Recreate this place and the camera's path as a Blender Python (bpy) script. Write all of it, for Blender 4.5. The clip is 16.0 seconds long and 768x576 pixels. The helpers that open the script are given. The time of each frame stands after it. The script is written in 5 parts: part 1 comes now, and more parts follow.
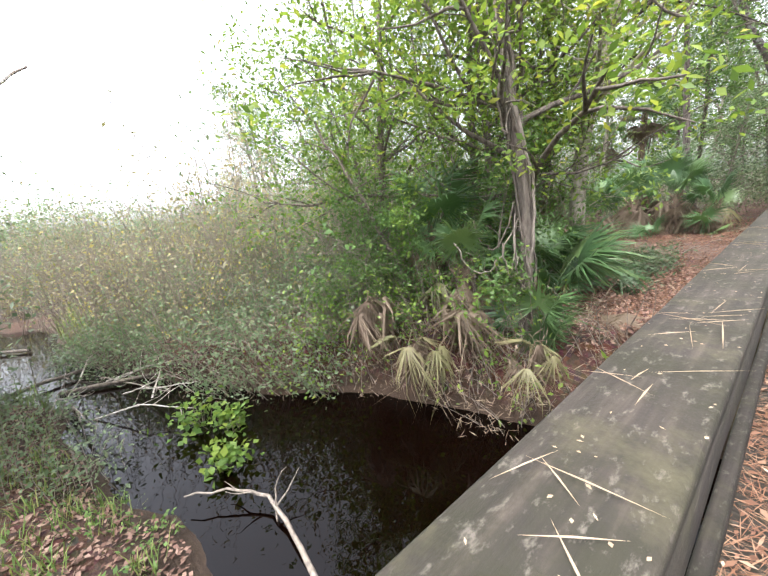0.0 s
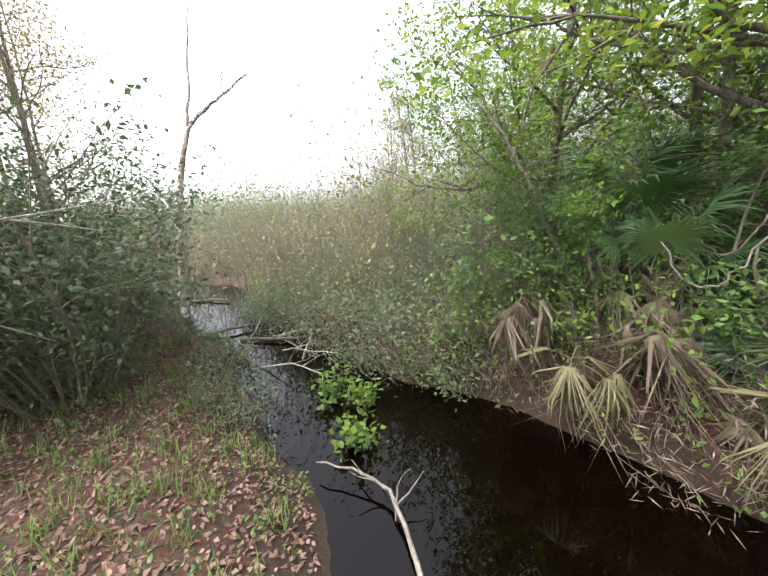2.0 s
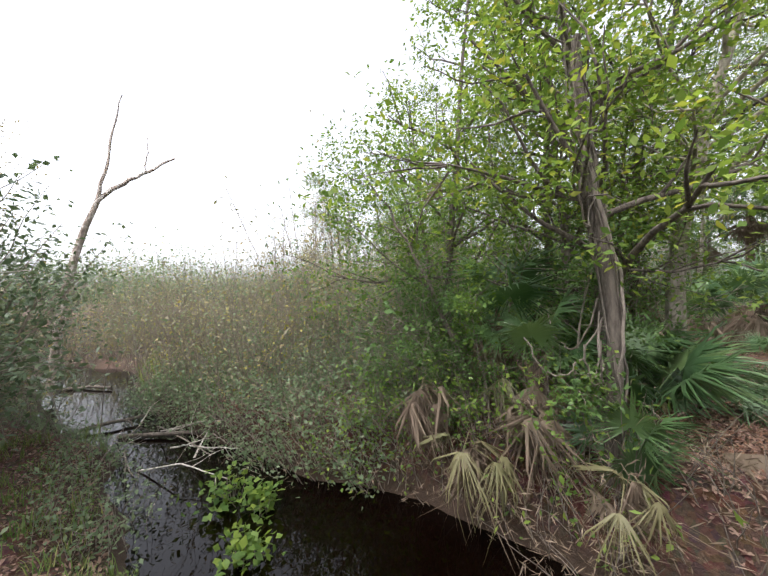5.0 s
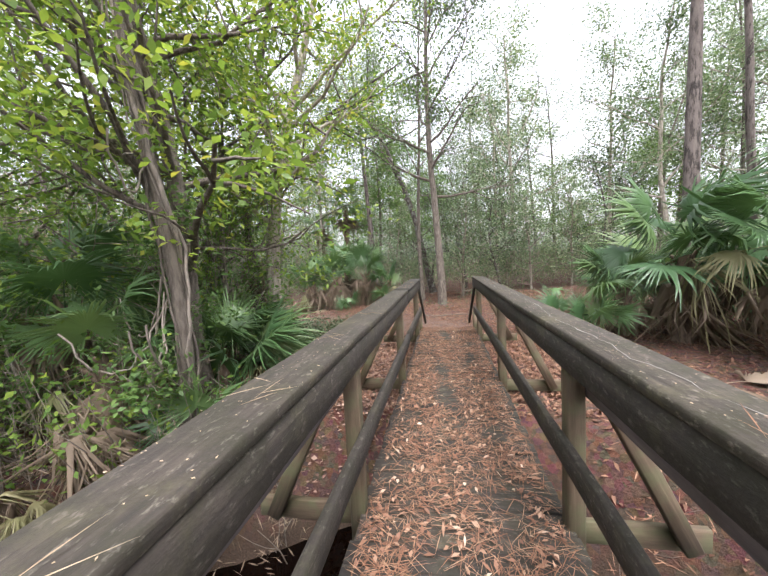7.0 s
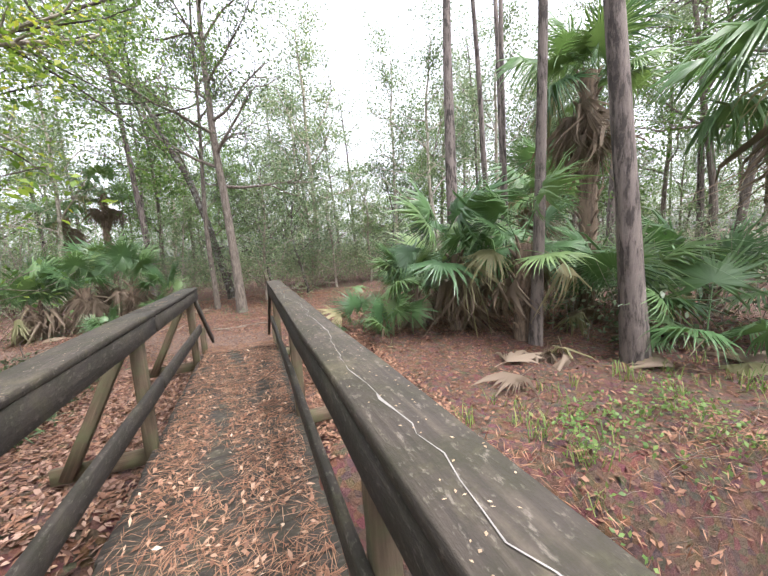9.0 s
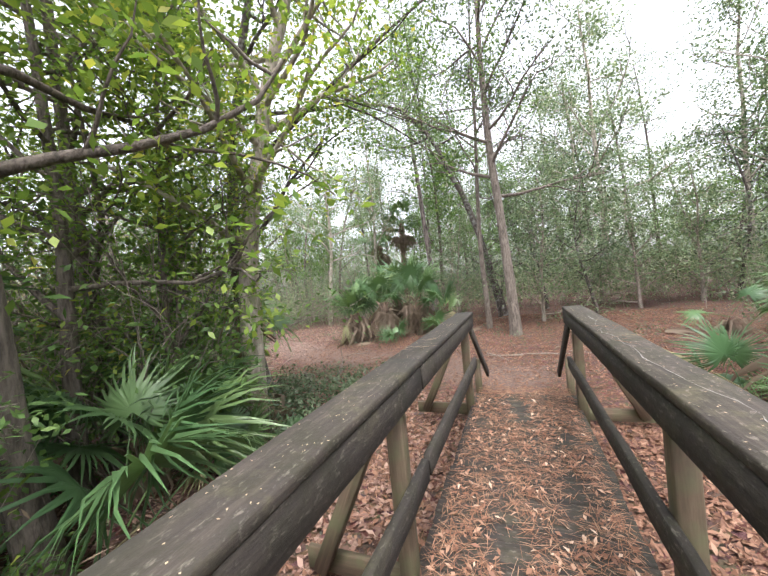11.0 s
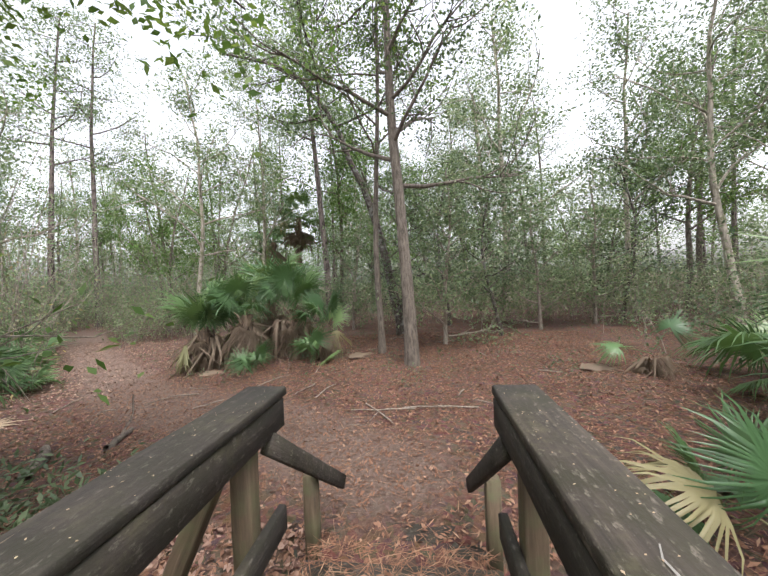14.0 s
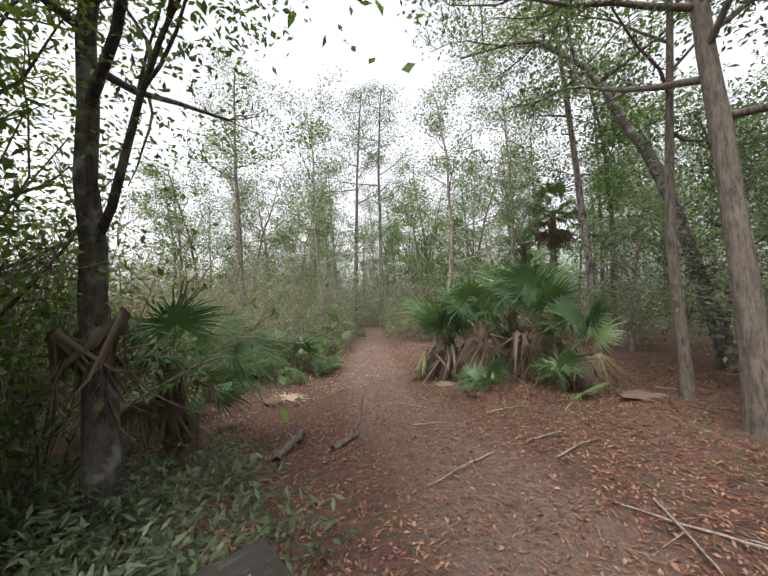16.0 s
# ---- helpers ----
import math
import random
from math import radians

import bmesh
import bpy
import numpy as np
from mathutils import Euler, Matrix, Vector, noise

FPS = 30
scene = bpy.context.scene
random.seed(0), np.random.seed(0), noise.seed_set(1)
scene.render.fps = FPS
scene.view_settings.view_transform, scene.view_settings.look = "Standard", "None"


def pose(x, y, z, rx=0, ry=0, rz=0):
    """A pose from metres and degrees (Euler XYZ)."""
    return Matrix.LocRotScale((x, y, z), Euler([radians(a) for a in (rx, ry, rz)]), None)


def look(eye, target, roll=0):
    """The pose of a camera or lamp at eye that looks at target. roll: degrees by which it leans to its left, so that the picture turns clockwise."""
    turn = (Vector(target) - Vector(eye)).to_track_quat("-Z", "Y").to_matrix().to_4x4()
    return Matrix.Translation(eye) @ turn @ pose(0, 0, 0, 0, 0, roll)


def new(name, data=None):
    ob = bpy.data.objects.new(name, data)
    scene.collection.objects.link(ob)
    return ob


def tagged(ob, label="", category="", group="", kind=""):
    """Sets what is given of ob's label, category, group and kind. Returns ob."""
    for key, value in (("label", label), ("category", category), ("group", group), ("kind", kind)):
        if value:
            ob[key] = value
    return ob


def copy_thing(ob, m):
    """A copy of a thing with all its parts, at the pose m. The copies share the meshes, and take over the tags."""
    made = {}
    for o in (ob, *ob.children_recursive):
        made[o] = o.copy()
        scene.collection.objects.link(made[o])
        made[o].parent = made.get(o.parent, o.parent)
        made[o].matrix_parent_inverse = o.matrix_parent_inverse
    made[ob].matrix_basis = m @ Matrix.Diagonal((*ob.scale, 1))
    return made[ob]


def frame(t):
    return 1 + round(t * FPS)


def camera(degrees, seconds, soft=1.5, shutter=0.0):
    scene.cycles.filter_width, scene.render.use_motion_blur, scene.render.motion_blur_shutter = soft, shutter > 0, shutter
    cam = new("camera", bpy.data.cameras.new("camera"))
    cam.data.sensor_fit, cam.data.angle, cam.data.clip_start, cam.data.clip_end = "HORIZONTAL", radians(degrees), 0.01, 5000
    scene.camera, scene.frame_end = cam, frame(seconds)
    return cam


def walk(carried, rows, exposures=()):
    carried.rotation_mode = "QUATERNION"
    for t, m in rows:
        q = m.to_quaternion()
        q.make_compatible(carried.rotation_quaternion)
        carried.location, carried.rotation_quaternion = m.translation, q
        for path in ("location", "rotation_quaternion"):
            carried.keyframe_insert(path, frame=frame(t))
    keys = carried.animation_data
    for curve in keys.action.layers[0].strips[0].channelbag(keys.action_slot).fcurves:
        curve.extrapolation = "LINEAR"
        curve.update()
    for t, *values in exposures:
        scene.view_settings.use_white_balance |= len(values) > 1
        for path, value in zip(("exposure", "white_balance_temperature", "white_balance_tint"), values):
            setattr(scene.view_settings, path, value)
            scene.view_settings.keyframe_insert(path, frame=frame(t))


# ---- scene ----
cam = camera(97.5, 16.0)
PATH = [
    (0, -0.364, -0.550, 1.472, 77.34, 6.44, 50.72),
    (0.5, -0.529, -0.522, 1.458, 77.97, 5.23, 50.73),
    (1, -0.660, -0.561, 1.460, 77.57, 3.53, 52.56),
    (1.5, -0.755, -0.539, 1.447, 76.08, 4.38, 64.62),
    (2, -0.784, -0.491, 1.444, 77.64, 4.41, 74.34),
    (2.5, -0.806, -0.465, 1.469, 81.29, 3.75, 79.63),
    (3, -0.832, -0.477, 1.519, 89.62, 3.48, 87.96),
    (3.2, -0.840, -0.468, 1.537, 91.38, 3.53, 87.17),
    (5.3, -0.430, -0.370, 1.520, 90.60, 1.00, 53.00),
    (5.5, -0.360, -0.321, 1.518, 90.60, 1.07, 46.22),
    (6, -0.018, -0.093, 1.513, 90.03, 2.84, 29.63),
    (6.5, 0.054, 0.152, 1.469, 87.82, 1.85, 15.01),
    (7, 0.032, 0.453, 1.461, 85.51, 2.99, 9.85),
    (7.5, 0.212, 0.709, 1.450, 84.09, 4.56, 2.39),
    (8, 0.431, 0.934, 1.478, 84.44, 4.50, -9.75),
    (8.5, 0.491, 1.074, 1.466, 82.78, 3.97, -19.62),
    (9, 0.381, 1.389, 1.479, 83.39, 3.74, -21.61),
    (9.5, 0.242, 1.711, 1.482, 84.13, 3.80, -10.50),
    (10, 0.266, 2.135, 1.513, 85.99, 4.43, -0.62),
    (10.2, 0.238, 2.282, 1.522, 86.85, 5.09, 4.68),
    (12.3, -0.045, 4.048, 1.564, 91.03, 4.01, 31.13),
    (12.5, -0.086, 4.258, 1.583, 90.59, 3.55, 30.41),
    (13, 0.034, 4.697, 1.567, 91.55, 6.19, 24.99),
    (13.5, 0.230, 5.164, 1.596, 90.49, 4.23, 16.14),
    (14, 0.288, 5.621, 1.582, 89.09, 2.43, 6.72),
    (14.5, 0.204, 6.029, 1.568, 94.06, 1.03, 13.03),
    (15, 0.265, 6.406, 1.593, 101.18, -1.65, 21.89),
    (15.5, 0.207, 6.676, 1.583, 95.27, 2.41, 39.86),
    (16, 0.080, 6.975, 1.551, 92.07, 2.56, 48.57),
]
walk(cam, [(t, pose(x, y, z, rx, ry, rz)) for t, x, y, z, rx, ry, rz in PATH],
     exposures=[(0, 2.5, 6250, 14), (3, 1.95, 6350, 14), (5.5, 1.65, 6350, 14), (7, 2.15, 6300, 16), (10, 2.25, 6300, 16), (13, 2.05, 6250, 15), (14.5, 1.6, 6500, 14), (16, 1.45, 6600, 14)])

# ---------- world, sun ----------
world = bpy.data.worlds.new("world")
scene.world = world
world.use_nodes = True
wn, wl = world.node_tree.nodes, world.node_tree.links
wn.clear()
sky = wn.new("ShaderNodeTexSky")
sky.sky_type = 'NISHITA'
sky.sun_disc = False
sky.sun_elevation = radians(66)
sky.sun_rotation = radians(153)
sky.air_density, sky.dust_density, sky.ozone_density = 1.0, 4.0, 1.0
pale = wn.new("ShaderNodeHueSaturation")
pale.inputs["Saturation"].default_value = 0.22
back = wn.new("ShaderNodeBackground")
back.inputs["Strength"].default_value = 0.15
wout = wn.new("ShaderNodeOutputWorld")
wl.new(sky.outputs[0], pale.inputs["Color"])
wl.new(pale.outputs[0], back.inputs[0])
wl.new(back.outputs[0], wout.inputs[0])

sun_data = bpy.data.lights.new("sun", 'SUN')
sun_data.energy = 0.8
sun_data.angle = radians(25)
sun_data.color = (1.0, 0.97, 0.92)
sun = new("sun", sun_data)
# a veiled sun, high in the south-south-east
sun.matrix_world = look((10, -20, 50), (0, 0, 0))


# ---------- materials ----------
def mat(name, rough=0.7):
    m = bpy.data.materials.new(name)
    m.use_nodes = True
    nt = m.node_tree
    nt.nodes.clear()
    out = nt.nodes.new("ShaderNodeOutputMaterial")
    p = nt.nodes.new("ShaderNodeBsdfPrincipled")
    p.inputs["Roughness"].default_value = rough
    nt.links.new(p.outputs[0], out.inputs[0])
    return m, nt, p, out


def node(nt, kind, **kw):
    n = nt.nodes.new(kind)
    for k, v in kw.items():
        n.inputs[k].default_value = v
    return n


def ramp(nt, fac, stops):
    r = nt.nodes.new("ShaderNodeValToRGB")
    e = r.color_ramp.elements
    while len(e) < len(stops):
        e.new(0.5)
    for q, (pos, col) in zip(e, stops):
        q.position, q.color = pos, (*col, 1)
    nt.links.new(fac, r.inputs[0])
    return r.outputs[0]


def mix(nt, fac, a, b, mode='MIX'):
    m = nt.nodes.new("ShaderNodeMixRGB")
    m.blend_type = mode
    for sock, v in ((m.inputs[0], fac), (m.inputs[1], a), (m.inputs[2], b)):
        if isinstance(v, (int, float)):
            sock.default_value = v
        elif isinstance(v, tuple):
            sock.default_value = (*v, 1)
        else:
            nt.links.new(v, sock)
    return m.outputs[0]


def coords(nt, kind="Object", scale=(1, 1, 1)):
    tc = nt.nodes.new("ShaderNodeTexCoord")
    mp = nt.nodes.new("ShaderNodeMapping")
    mp.inputs["Scale"].default_value = scale
    nt.links.new(tc.outputs[kind], mp.inputs[0])
    return mp.outputs[0]


def noise_tex(nt, vec, scale, detail=4, rough=0.6):
    n = node(nt, "ShaderNodeTexNoise", Scale=scale, Detail=detail, Roughness=rough)
    nt.links.new(vec, n.inputs["Vector"])
    return n.outputs["Fac"]


def bump(nt, p, height, strength, dist=0.02):
    b = node(nt, "ShaderNodeBump", Strength=strength, Distance=dist)
    nt.links.new(height, b.inputs["Height"])
    nt.links.new(b.outputs[0], p.inputs["Normal"])


def leaf_mat(name, stops, through_light=0.35, rough=0.45, spec=0.3, own=0.3, glow=(1.1, 1.08, 0.7)):
    """Leaves: colour varies from leaf to leaf, some light passes through."""
    m, nt, p, out = mat(name, rough)
    p.inputs["Specular IOR Level"].default_value = spec
    g = nt.nodes.new("ShaderNodeNewGeometry")
    o = nt.nodes.new("ShaderNodeObjectInfo")
    add = nt.nodes.new("ShaderNodeMath")
    add.operation = 'MULTIPLY_ADD'
    nt.links.new(o.outputs["Random"], add.inputs[0])
    add.inputs[1].default_value = own
    half = nt.nodes.new("ShaderNodeMath")
    half.operation = 'MULTIPLY'
    half.inputs[1].default_value = 1 - own
    nt.links.new(g.outputs["Random Per Island"], half.inputs[0])
    nt.links.new(half.outputs[0], add.inputs[2])
    col = ramp(nt, add.outputs[0], stops)
    nt.links.new(col, p.inputs["Base Color"])
    t = nt.nodes.new("ShaderNodeBsdfTranslucent")
    warm = mix(nt, 1.0, col, glow, 'MULTIPLY')
    nt.links.new(warm, t.inputs[0])
    ms = nt.nodes.new("ShaderNodeMixShader")
    ms.inputs[0].default_value = through_light
    nt.links.new(p.outputs[0], ms.inputs[1])
    nt.links.new(t.outputs[0], ms.inputs[2])
    nt.links.new(ms.outputs[0], out.inputs[0])
    return m


def bark_mat(name, dark, light, moss=None, scale=9.0, depth=1.0, cut=(0.38, 0.56, 0.76)):
    m, nt, p, out = mat(name, 0.9)
    v = coords(nt, "Object", (1, 1, 0.22))
    n1 = noise_tex(nt, v, scale * 2.2, 6, 0.7)
    n2 = noise_tex(nt, coords(nt, "Object"), 1.7, 3)
    col = ramp(nt, n1, [(cut[0], dark), (cut[1], light), (cut[2], tuple(min(1, c * 1.35) for c in light))])
    n4 = noise_tex(nt, coords(nt, "Object"), 11.0, 5, 0.7)
    col = mix(nt, ramp(nt, n2, [(0.35, (0, 0, 0)), (0.75, (0.6, 0.6, 0.6))]), col, tuple(c * 0.75 for c in light))
    col = mix(nt, ramp(nt, n4, [(0.55, (0, 0, 0)), (0.7, (0.35, 0.35, 0.35))]), col, tuple(min(1, c * 1.4) for c in light))
    if moss:
        n3 = noise_tex(nt, coords(nt, "Object"), 5.0, 4)
        col = mix(nt, ramp(nt, n3, [(0.52, (0, 0, 0)), (0.64, (0.8, 0.8, 0.8))]), col, moss)
    nt.links.new(col, p.inputs["Base Color"])
    bump(nt, p, n1, depth, 0.03)
    return m


LEAF_BRIGHT = leaf_mat("bright_leaf", [(0.0, (0.07, 0.14, 0.03)), (0.5, (0.14, 0.225, 0.045)), (0.85, (0.24, 0.32, 0.06)), (1.0, (0.42, 0.36, 0.07))], 0.52)
LEAF_GREEN = leaf_mat("green_leaf", [(0.0, (0.05, 0.1, 0.028)), (0.6, (0.1, 0.18, 0.05)), (1.0, (0.17, 0.25, 0.07))], 0.42)
LEAF_DARK = leaf_mat("dark_leaf", [(0.0, (0.05, 0.085, 0.045)), (0.6, (0.1, 0.145, 0.075)), (1.0, (0.16, 0.2, 0.11))], 0.42, 0.4, 0.4, 0.3, (1.0, 1.0, 0.8))
LEAF_GREY = leaf_mat("canopy_leaf", [(0.0, (0.1, 0.15, 0.08)), (0.6, (0.17, 0.23, 0.125)), (0.92, (0.25, 0.3, 0.17)), (1.0, (0.38, 0.35, 0.18))], 0.5, 0.45, 0.3, 0.3, (1.0, 1.0, 0.85))
LEAF_MARSH = leaf_mat("marsh_leaf", [(0.0, (0.13, 0.14, 0.08)), (0.45, (0.24, 0.22, 0.14)), (0.8, (0.34, 0.28, 0.17)), (1.0, (0.45, 0.39, 0.1))], 0.45)
LEAF_YELLOW = leaf_mat("yellowing_leaf", [(0.0, (0.2, 0.2, 0.07)), (0.6, (0.36, 0.32, 0.09)), (1.0, (0.5, 0.42, 0.1))], 0.45)
LEAF_RUST = leaf_mat("rust_leaf", [(0.0, (0.25, 0.12, 0.04)), (1.0, (0.45, 0.22, 0.06))], 0.45)
FROND = leaf_mat("palm_frond", [(0.0, (0.05, 0.11, 0.045)), (0.6, (0.098, 0.18, 0.068)), (1.0, (0.165, 0.24, 0.09))], 0.3, 0.35, 0.5, 0.8)
FROND_PALE = leaf_mat("ageing_frond", [(0.0, (0.11, 0.14, 0.055)), (0.5, (0.19, 0.18, 0.09)), (1.0, (0.28, 0.235, 0.135))], 0.3, 0.45)
FROND_DEAD = leaf_mat("dead_frond", [(0.0, (0.09, 0.066, 0.047)), (0.6, (0.2, 0.152, 0.108)), (1.0, (0.34, 0.28, 0.21))], 0.25, 0.7)
LITTER = leaf_mat("litter_leaf", [(0.0, (0.06, 0.032, 0.021)), (0.4, (0.145, 0.073, 0.045)), (0.7, (0.22, 0.12, 0.075)), (0.9, (0.35, 0.235, 0.16)), (1.0, (0.58, 0.48, 0.37))], 0.1, 0.7)
LITTER_PALE = leaf_mat("bank_litter_leaf", [(0.0, (0.1, 0.055, 0.04)), (0.4, (0.2, 0.12, 0.09)), (0.75, (0.32, 0.22, 0.17)), (1.0, (0.5, 0.41, 0.34))], 0.1, 0.7)
NEEDLE = leaf_mat("pine_needle", [(0.0, (0.12, 0.056, 0.032)), (0.6, (0.23, 0.118, 0.07)), (1.0, (0.36, 0.235, 0.15))], 0.1, 0.7)
STRAW = leaf_mat("fallen_straw", [(0.0, (0.24, 0.17, 0.11)), (1.0, (0.45, 0.36, 0.25))], 0.1, 0.7)
GRASS = leaf_mat("grass_blade", [(0.0, (0.06, 0.12, 0.025)), (0.6, (0.13, 0.2, 0.05)), (1.0, (0.28, 0.27, 0.1))], 0.35)
BARK = bark_mat("bark", (0.045, 0.036, 0.028), (0.15, 0.125, 0.1))
BARK_PALE = bark_mat("pale_bark", (0.14, 0.12, 0.09), (0.36, 0.32, 0.26), (0.12, 0.13, 0.06), 5.0, 0.6)
BARK_DARK = bark_mat("dark_bark", (0.02, 0.016, 0.013), (0.085, 0.068, 0.055), (0.2, 0.2, 0.18), 10.0)
BARK_PINE = bark_mat("pine_bark", (0.022, 0.017, 0.014), (0.14, 0.115, 0.1), None, 4.6, 1.0, (0.42, 0.52, 0.72))
BARK_BIRCH = bark_mat("birch_bark", (0.1, 0.075, 0.06), (0.36, 0.3, 0.25), (0.6, 0.57, 0.52), 6.0, 0.4)
BARK_BOOT = bark_mat("palm_boot", (0.05, 0.035, 0.025), (0.2, 0.145, 0.1), None, 4.0, 1.0)
TWIG = bark_mat("twig_bark", (0.1, 0.085, 0.07), (0.26, 0.22, 0.18), None, 12.0, 0.3)
DRIFT = bark_mat("bleached_branch", (0.22, 0.19, 0.165), (0.5, 0.46, 0.4), None, 10.0, 0.4)


def wood_mat():
    m, nt, p, out = mat("weathered_timber", 0.85)
    v = coords(nt, "Object", (14, 0.8, 14))
    grain = noise_tex(nt, v, 3.0, 6, 0.65)
    blot = noise_tex(nt, coords(nt, "Object"), 5.5, 7, 0.75)
    speck = noise_tex(nt, coords(nt, "Object", (1, 0.45, 1)), 46, 5, 0.7)
    col = ramp(nt, grain, [(0.25, (0.014, 0.012, 0.0095)), (0.5, (0.036, 0.03, 0.024)), (0.78, (0.082, 0.069, 0.056))])
    col = mix(nt, ramp(nt, blot, [(0.44, (0, 0, 0)), (0.6, (0.85, 0.85, 0.85))]), col, (0.021, 0.0205, 0.009))
    moss = noise_tex(nt, coords(nt, "Object"), 3.1, 6, 0.75)
    col = mix(nt, ramp(nt, moss, [(0.53, (0, 0, 0)), (0.66, (0.7, 0.7, 0.7))]), col, (0.075, 0.07, 0.04))
    col = mix(nt, ramp(nt, speck, [(0.56, (0, 0, 0)), (0.68, (0.7, 0.7, 0.7))]), col, (0.16, 0.148, 0.13))
    o = nt.nodes.new("ShaderNodeObjectInfo")
    col = mix(nt, 1.0, col, ramp(nt, o.outputs["Random"], [(0, (0.55, 0.53, 0.5)), (1, (1.0, 0.95, 0.86))]), 'MULTIPLY')
    nt.links.new(col, p.inputs["Base Color"])
    bump(nt, p, mix(nt, 0.5, grain, speck), 0.9, 0.008)
    return m


def brace_mat():
    m, nt, p, out = mat("newer_timber", 0.8)
    v = coords(nt, "Object", (14, 0.9, 14))
    grain = noise_tex(nt, v, 3.0, 6, 0.65)
    blot = noise_tex(nt, coords(nt, "Object"), 4, 4)
    col = ramp(nt, grain, [(0.25, (0.045, 0.031, 0.018)), (0.55, (0.1, 0.07, 0.042)), (0.8, (0.17, 0.13, 0.085))])
    col = mix(nt, ramp(nt, blot, [(0.45, (0, 0, 0)), (0.6, (0.9, 0.9, 0.9))]), col, (0.085, 0.085, 0.04))
    nt.links.new(col, p.inputs["Base Color"])
    bump(nt, p, grain, 0.5, 0.005)
    return m


def ground_mat():
    m, nt, p, out = mat("forest_floor", 0.95)
    v = coords(nt, "Object")
    a = nt.nodes.new("ShaderNodeAttribute")
    a.attribute_name = "zone"
    sep = nt.nodes.new("ShaderNodeSeparateColor")
    nt.links.new(a.outputs["Color"], sep.inputs[0])
    n1 = noise_tex(nt, v, 26, 6, 0.75)
    n2 = noise_tex(nt, v, 0.9, 4)
    n3 = noise_tex(nt, v, 90, 4, 0.7)
    vor = node(nt, "ShaderNodeTexVoronoi", Scale=17.0)
    nt.links.new(v, vor.inputs["Vector"])
    litter = ramp(nt, n1, [(0.25, (0.03, 0.018, 0.012)), (0.45, (0.085, 0.045, 0.03)), (0.6, (0.14, 0.075, 0.05)), (0.78, (0.22, 0.14, 0.1))])
    litter = mix(nt, 0.35, litter, mix(nt, 1.0, vor.outputs["Color"], (0.2, 0.11, 0.075), 'MULTIPLY'))
    litter = mix(nt, ramp(nt, n2, [(0.4, (0, 0, 0)), (0.7, (0.6, 0.6, 0.6))]), litter, mix(nt, 1.0, litter, (0.62, 0.52, 0.45), 'MULTIPLY'))
    path = ramp(nt, n1, [(0.25, (0.07, 0.046, 0.035)), (0.5, (0.15, 0.103, 0.08)), (0.75, (0.27, 0.2, 0.16))])
    mud = ramp(nt, n3, [(0.3, (0.02, 0.012, 0.007)), (0.7, (0.075, 0.046, 0.026))])
    col = mix(nt, sep.outputs[0], litter, path)
    col = mix(nt, sep.outputs[1], col, mud)
    col = mix(nt, ramp(nt, n3, [(0.35, (0.35, 0.35, 0.35)), (0.6, (0, 0, 0))]), col, (0.03, 0.018, 0.011))
    green = ramp(nt, n1, [(0.3, (0.06, 0.08, 0.03)), (0.7, (0.22, 0.21, 0.1))])
    col = mix(nt, sep.outputs[2], col, green)
    nt.links.new(col, p.inputs["Base Color"])
    bump(nt, p, n1, 0.9, 0.05)
    return m


def water_mat():
    m, nt, p, out = mat("tannin_water", 0.015)
    p.inputs["Base Color"].default_value = (0.0016, 0.0006, 0.0003, 1)
    p.inputs["IOR"].default_value = 1.33
    v = coords(nt, "Object")
    n = noise_tex(nt, v, 2.2, 3, 0.5)
    bump(nt, p, n, 0.12, 0.05)
    return m


def greyed_mat():
    m, nt, p, out = mat("greyed_timber", 0.75)
    grain = noise_tex(nt, coords(nt, "Object", (12, 0.7, 12)), 3.5, 6, 0.65)
    blot = noise_tex(nt, coords(nt, "Object"), 3.0, 5, 0.7)
    col = ramp(nt, grain, [(0.25, (0.07, 0.062, 0.062)), (0.55, (0.135, 0.12, 0.12)), (0.8, (0.21, 0.19, 0.185))])
    col = mix(nt, ramp(nt, blot, [(0.45, (0, 0, 0)), (0.65, (0.8, 0.8, 0.8))]), col, (0.075, 0.062, 0.055))
    nt.links.new(col, p.inputs["Base Color"])
    bump(nt, p, grain, 0.5, 0.004)
    return m


GREYED = greyed_mat()
WOOD, BRACE, GROUND, WATER = wood_mat(), brace_mat(), ground_mat(), water_mat()


def plain(name, col, rough=0.8):
    m, nt, p, out = mat(name, rough)
    v = coords(nt, "Object")
    n = noise_tex(nt, v, 20, 4)
    c = ramp(nt, n, [(0.3, tuple(x * 0.6 for x in col)), (0.7, col)])
    nt.links.new(c, p.inputs["Base Color"])
    return m


LICHEN = plain("pale_lichen", (0.24, 0.23, 0.21))


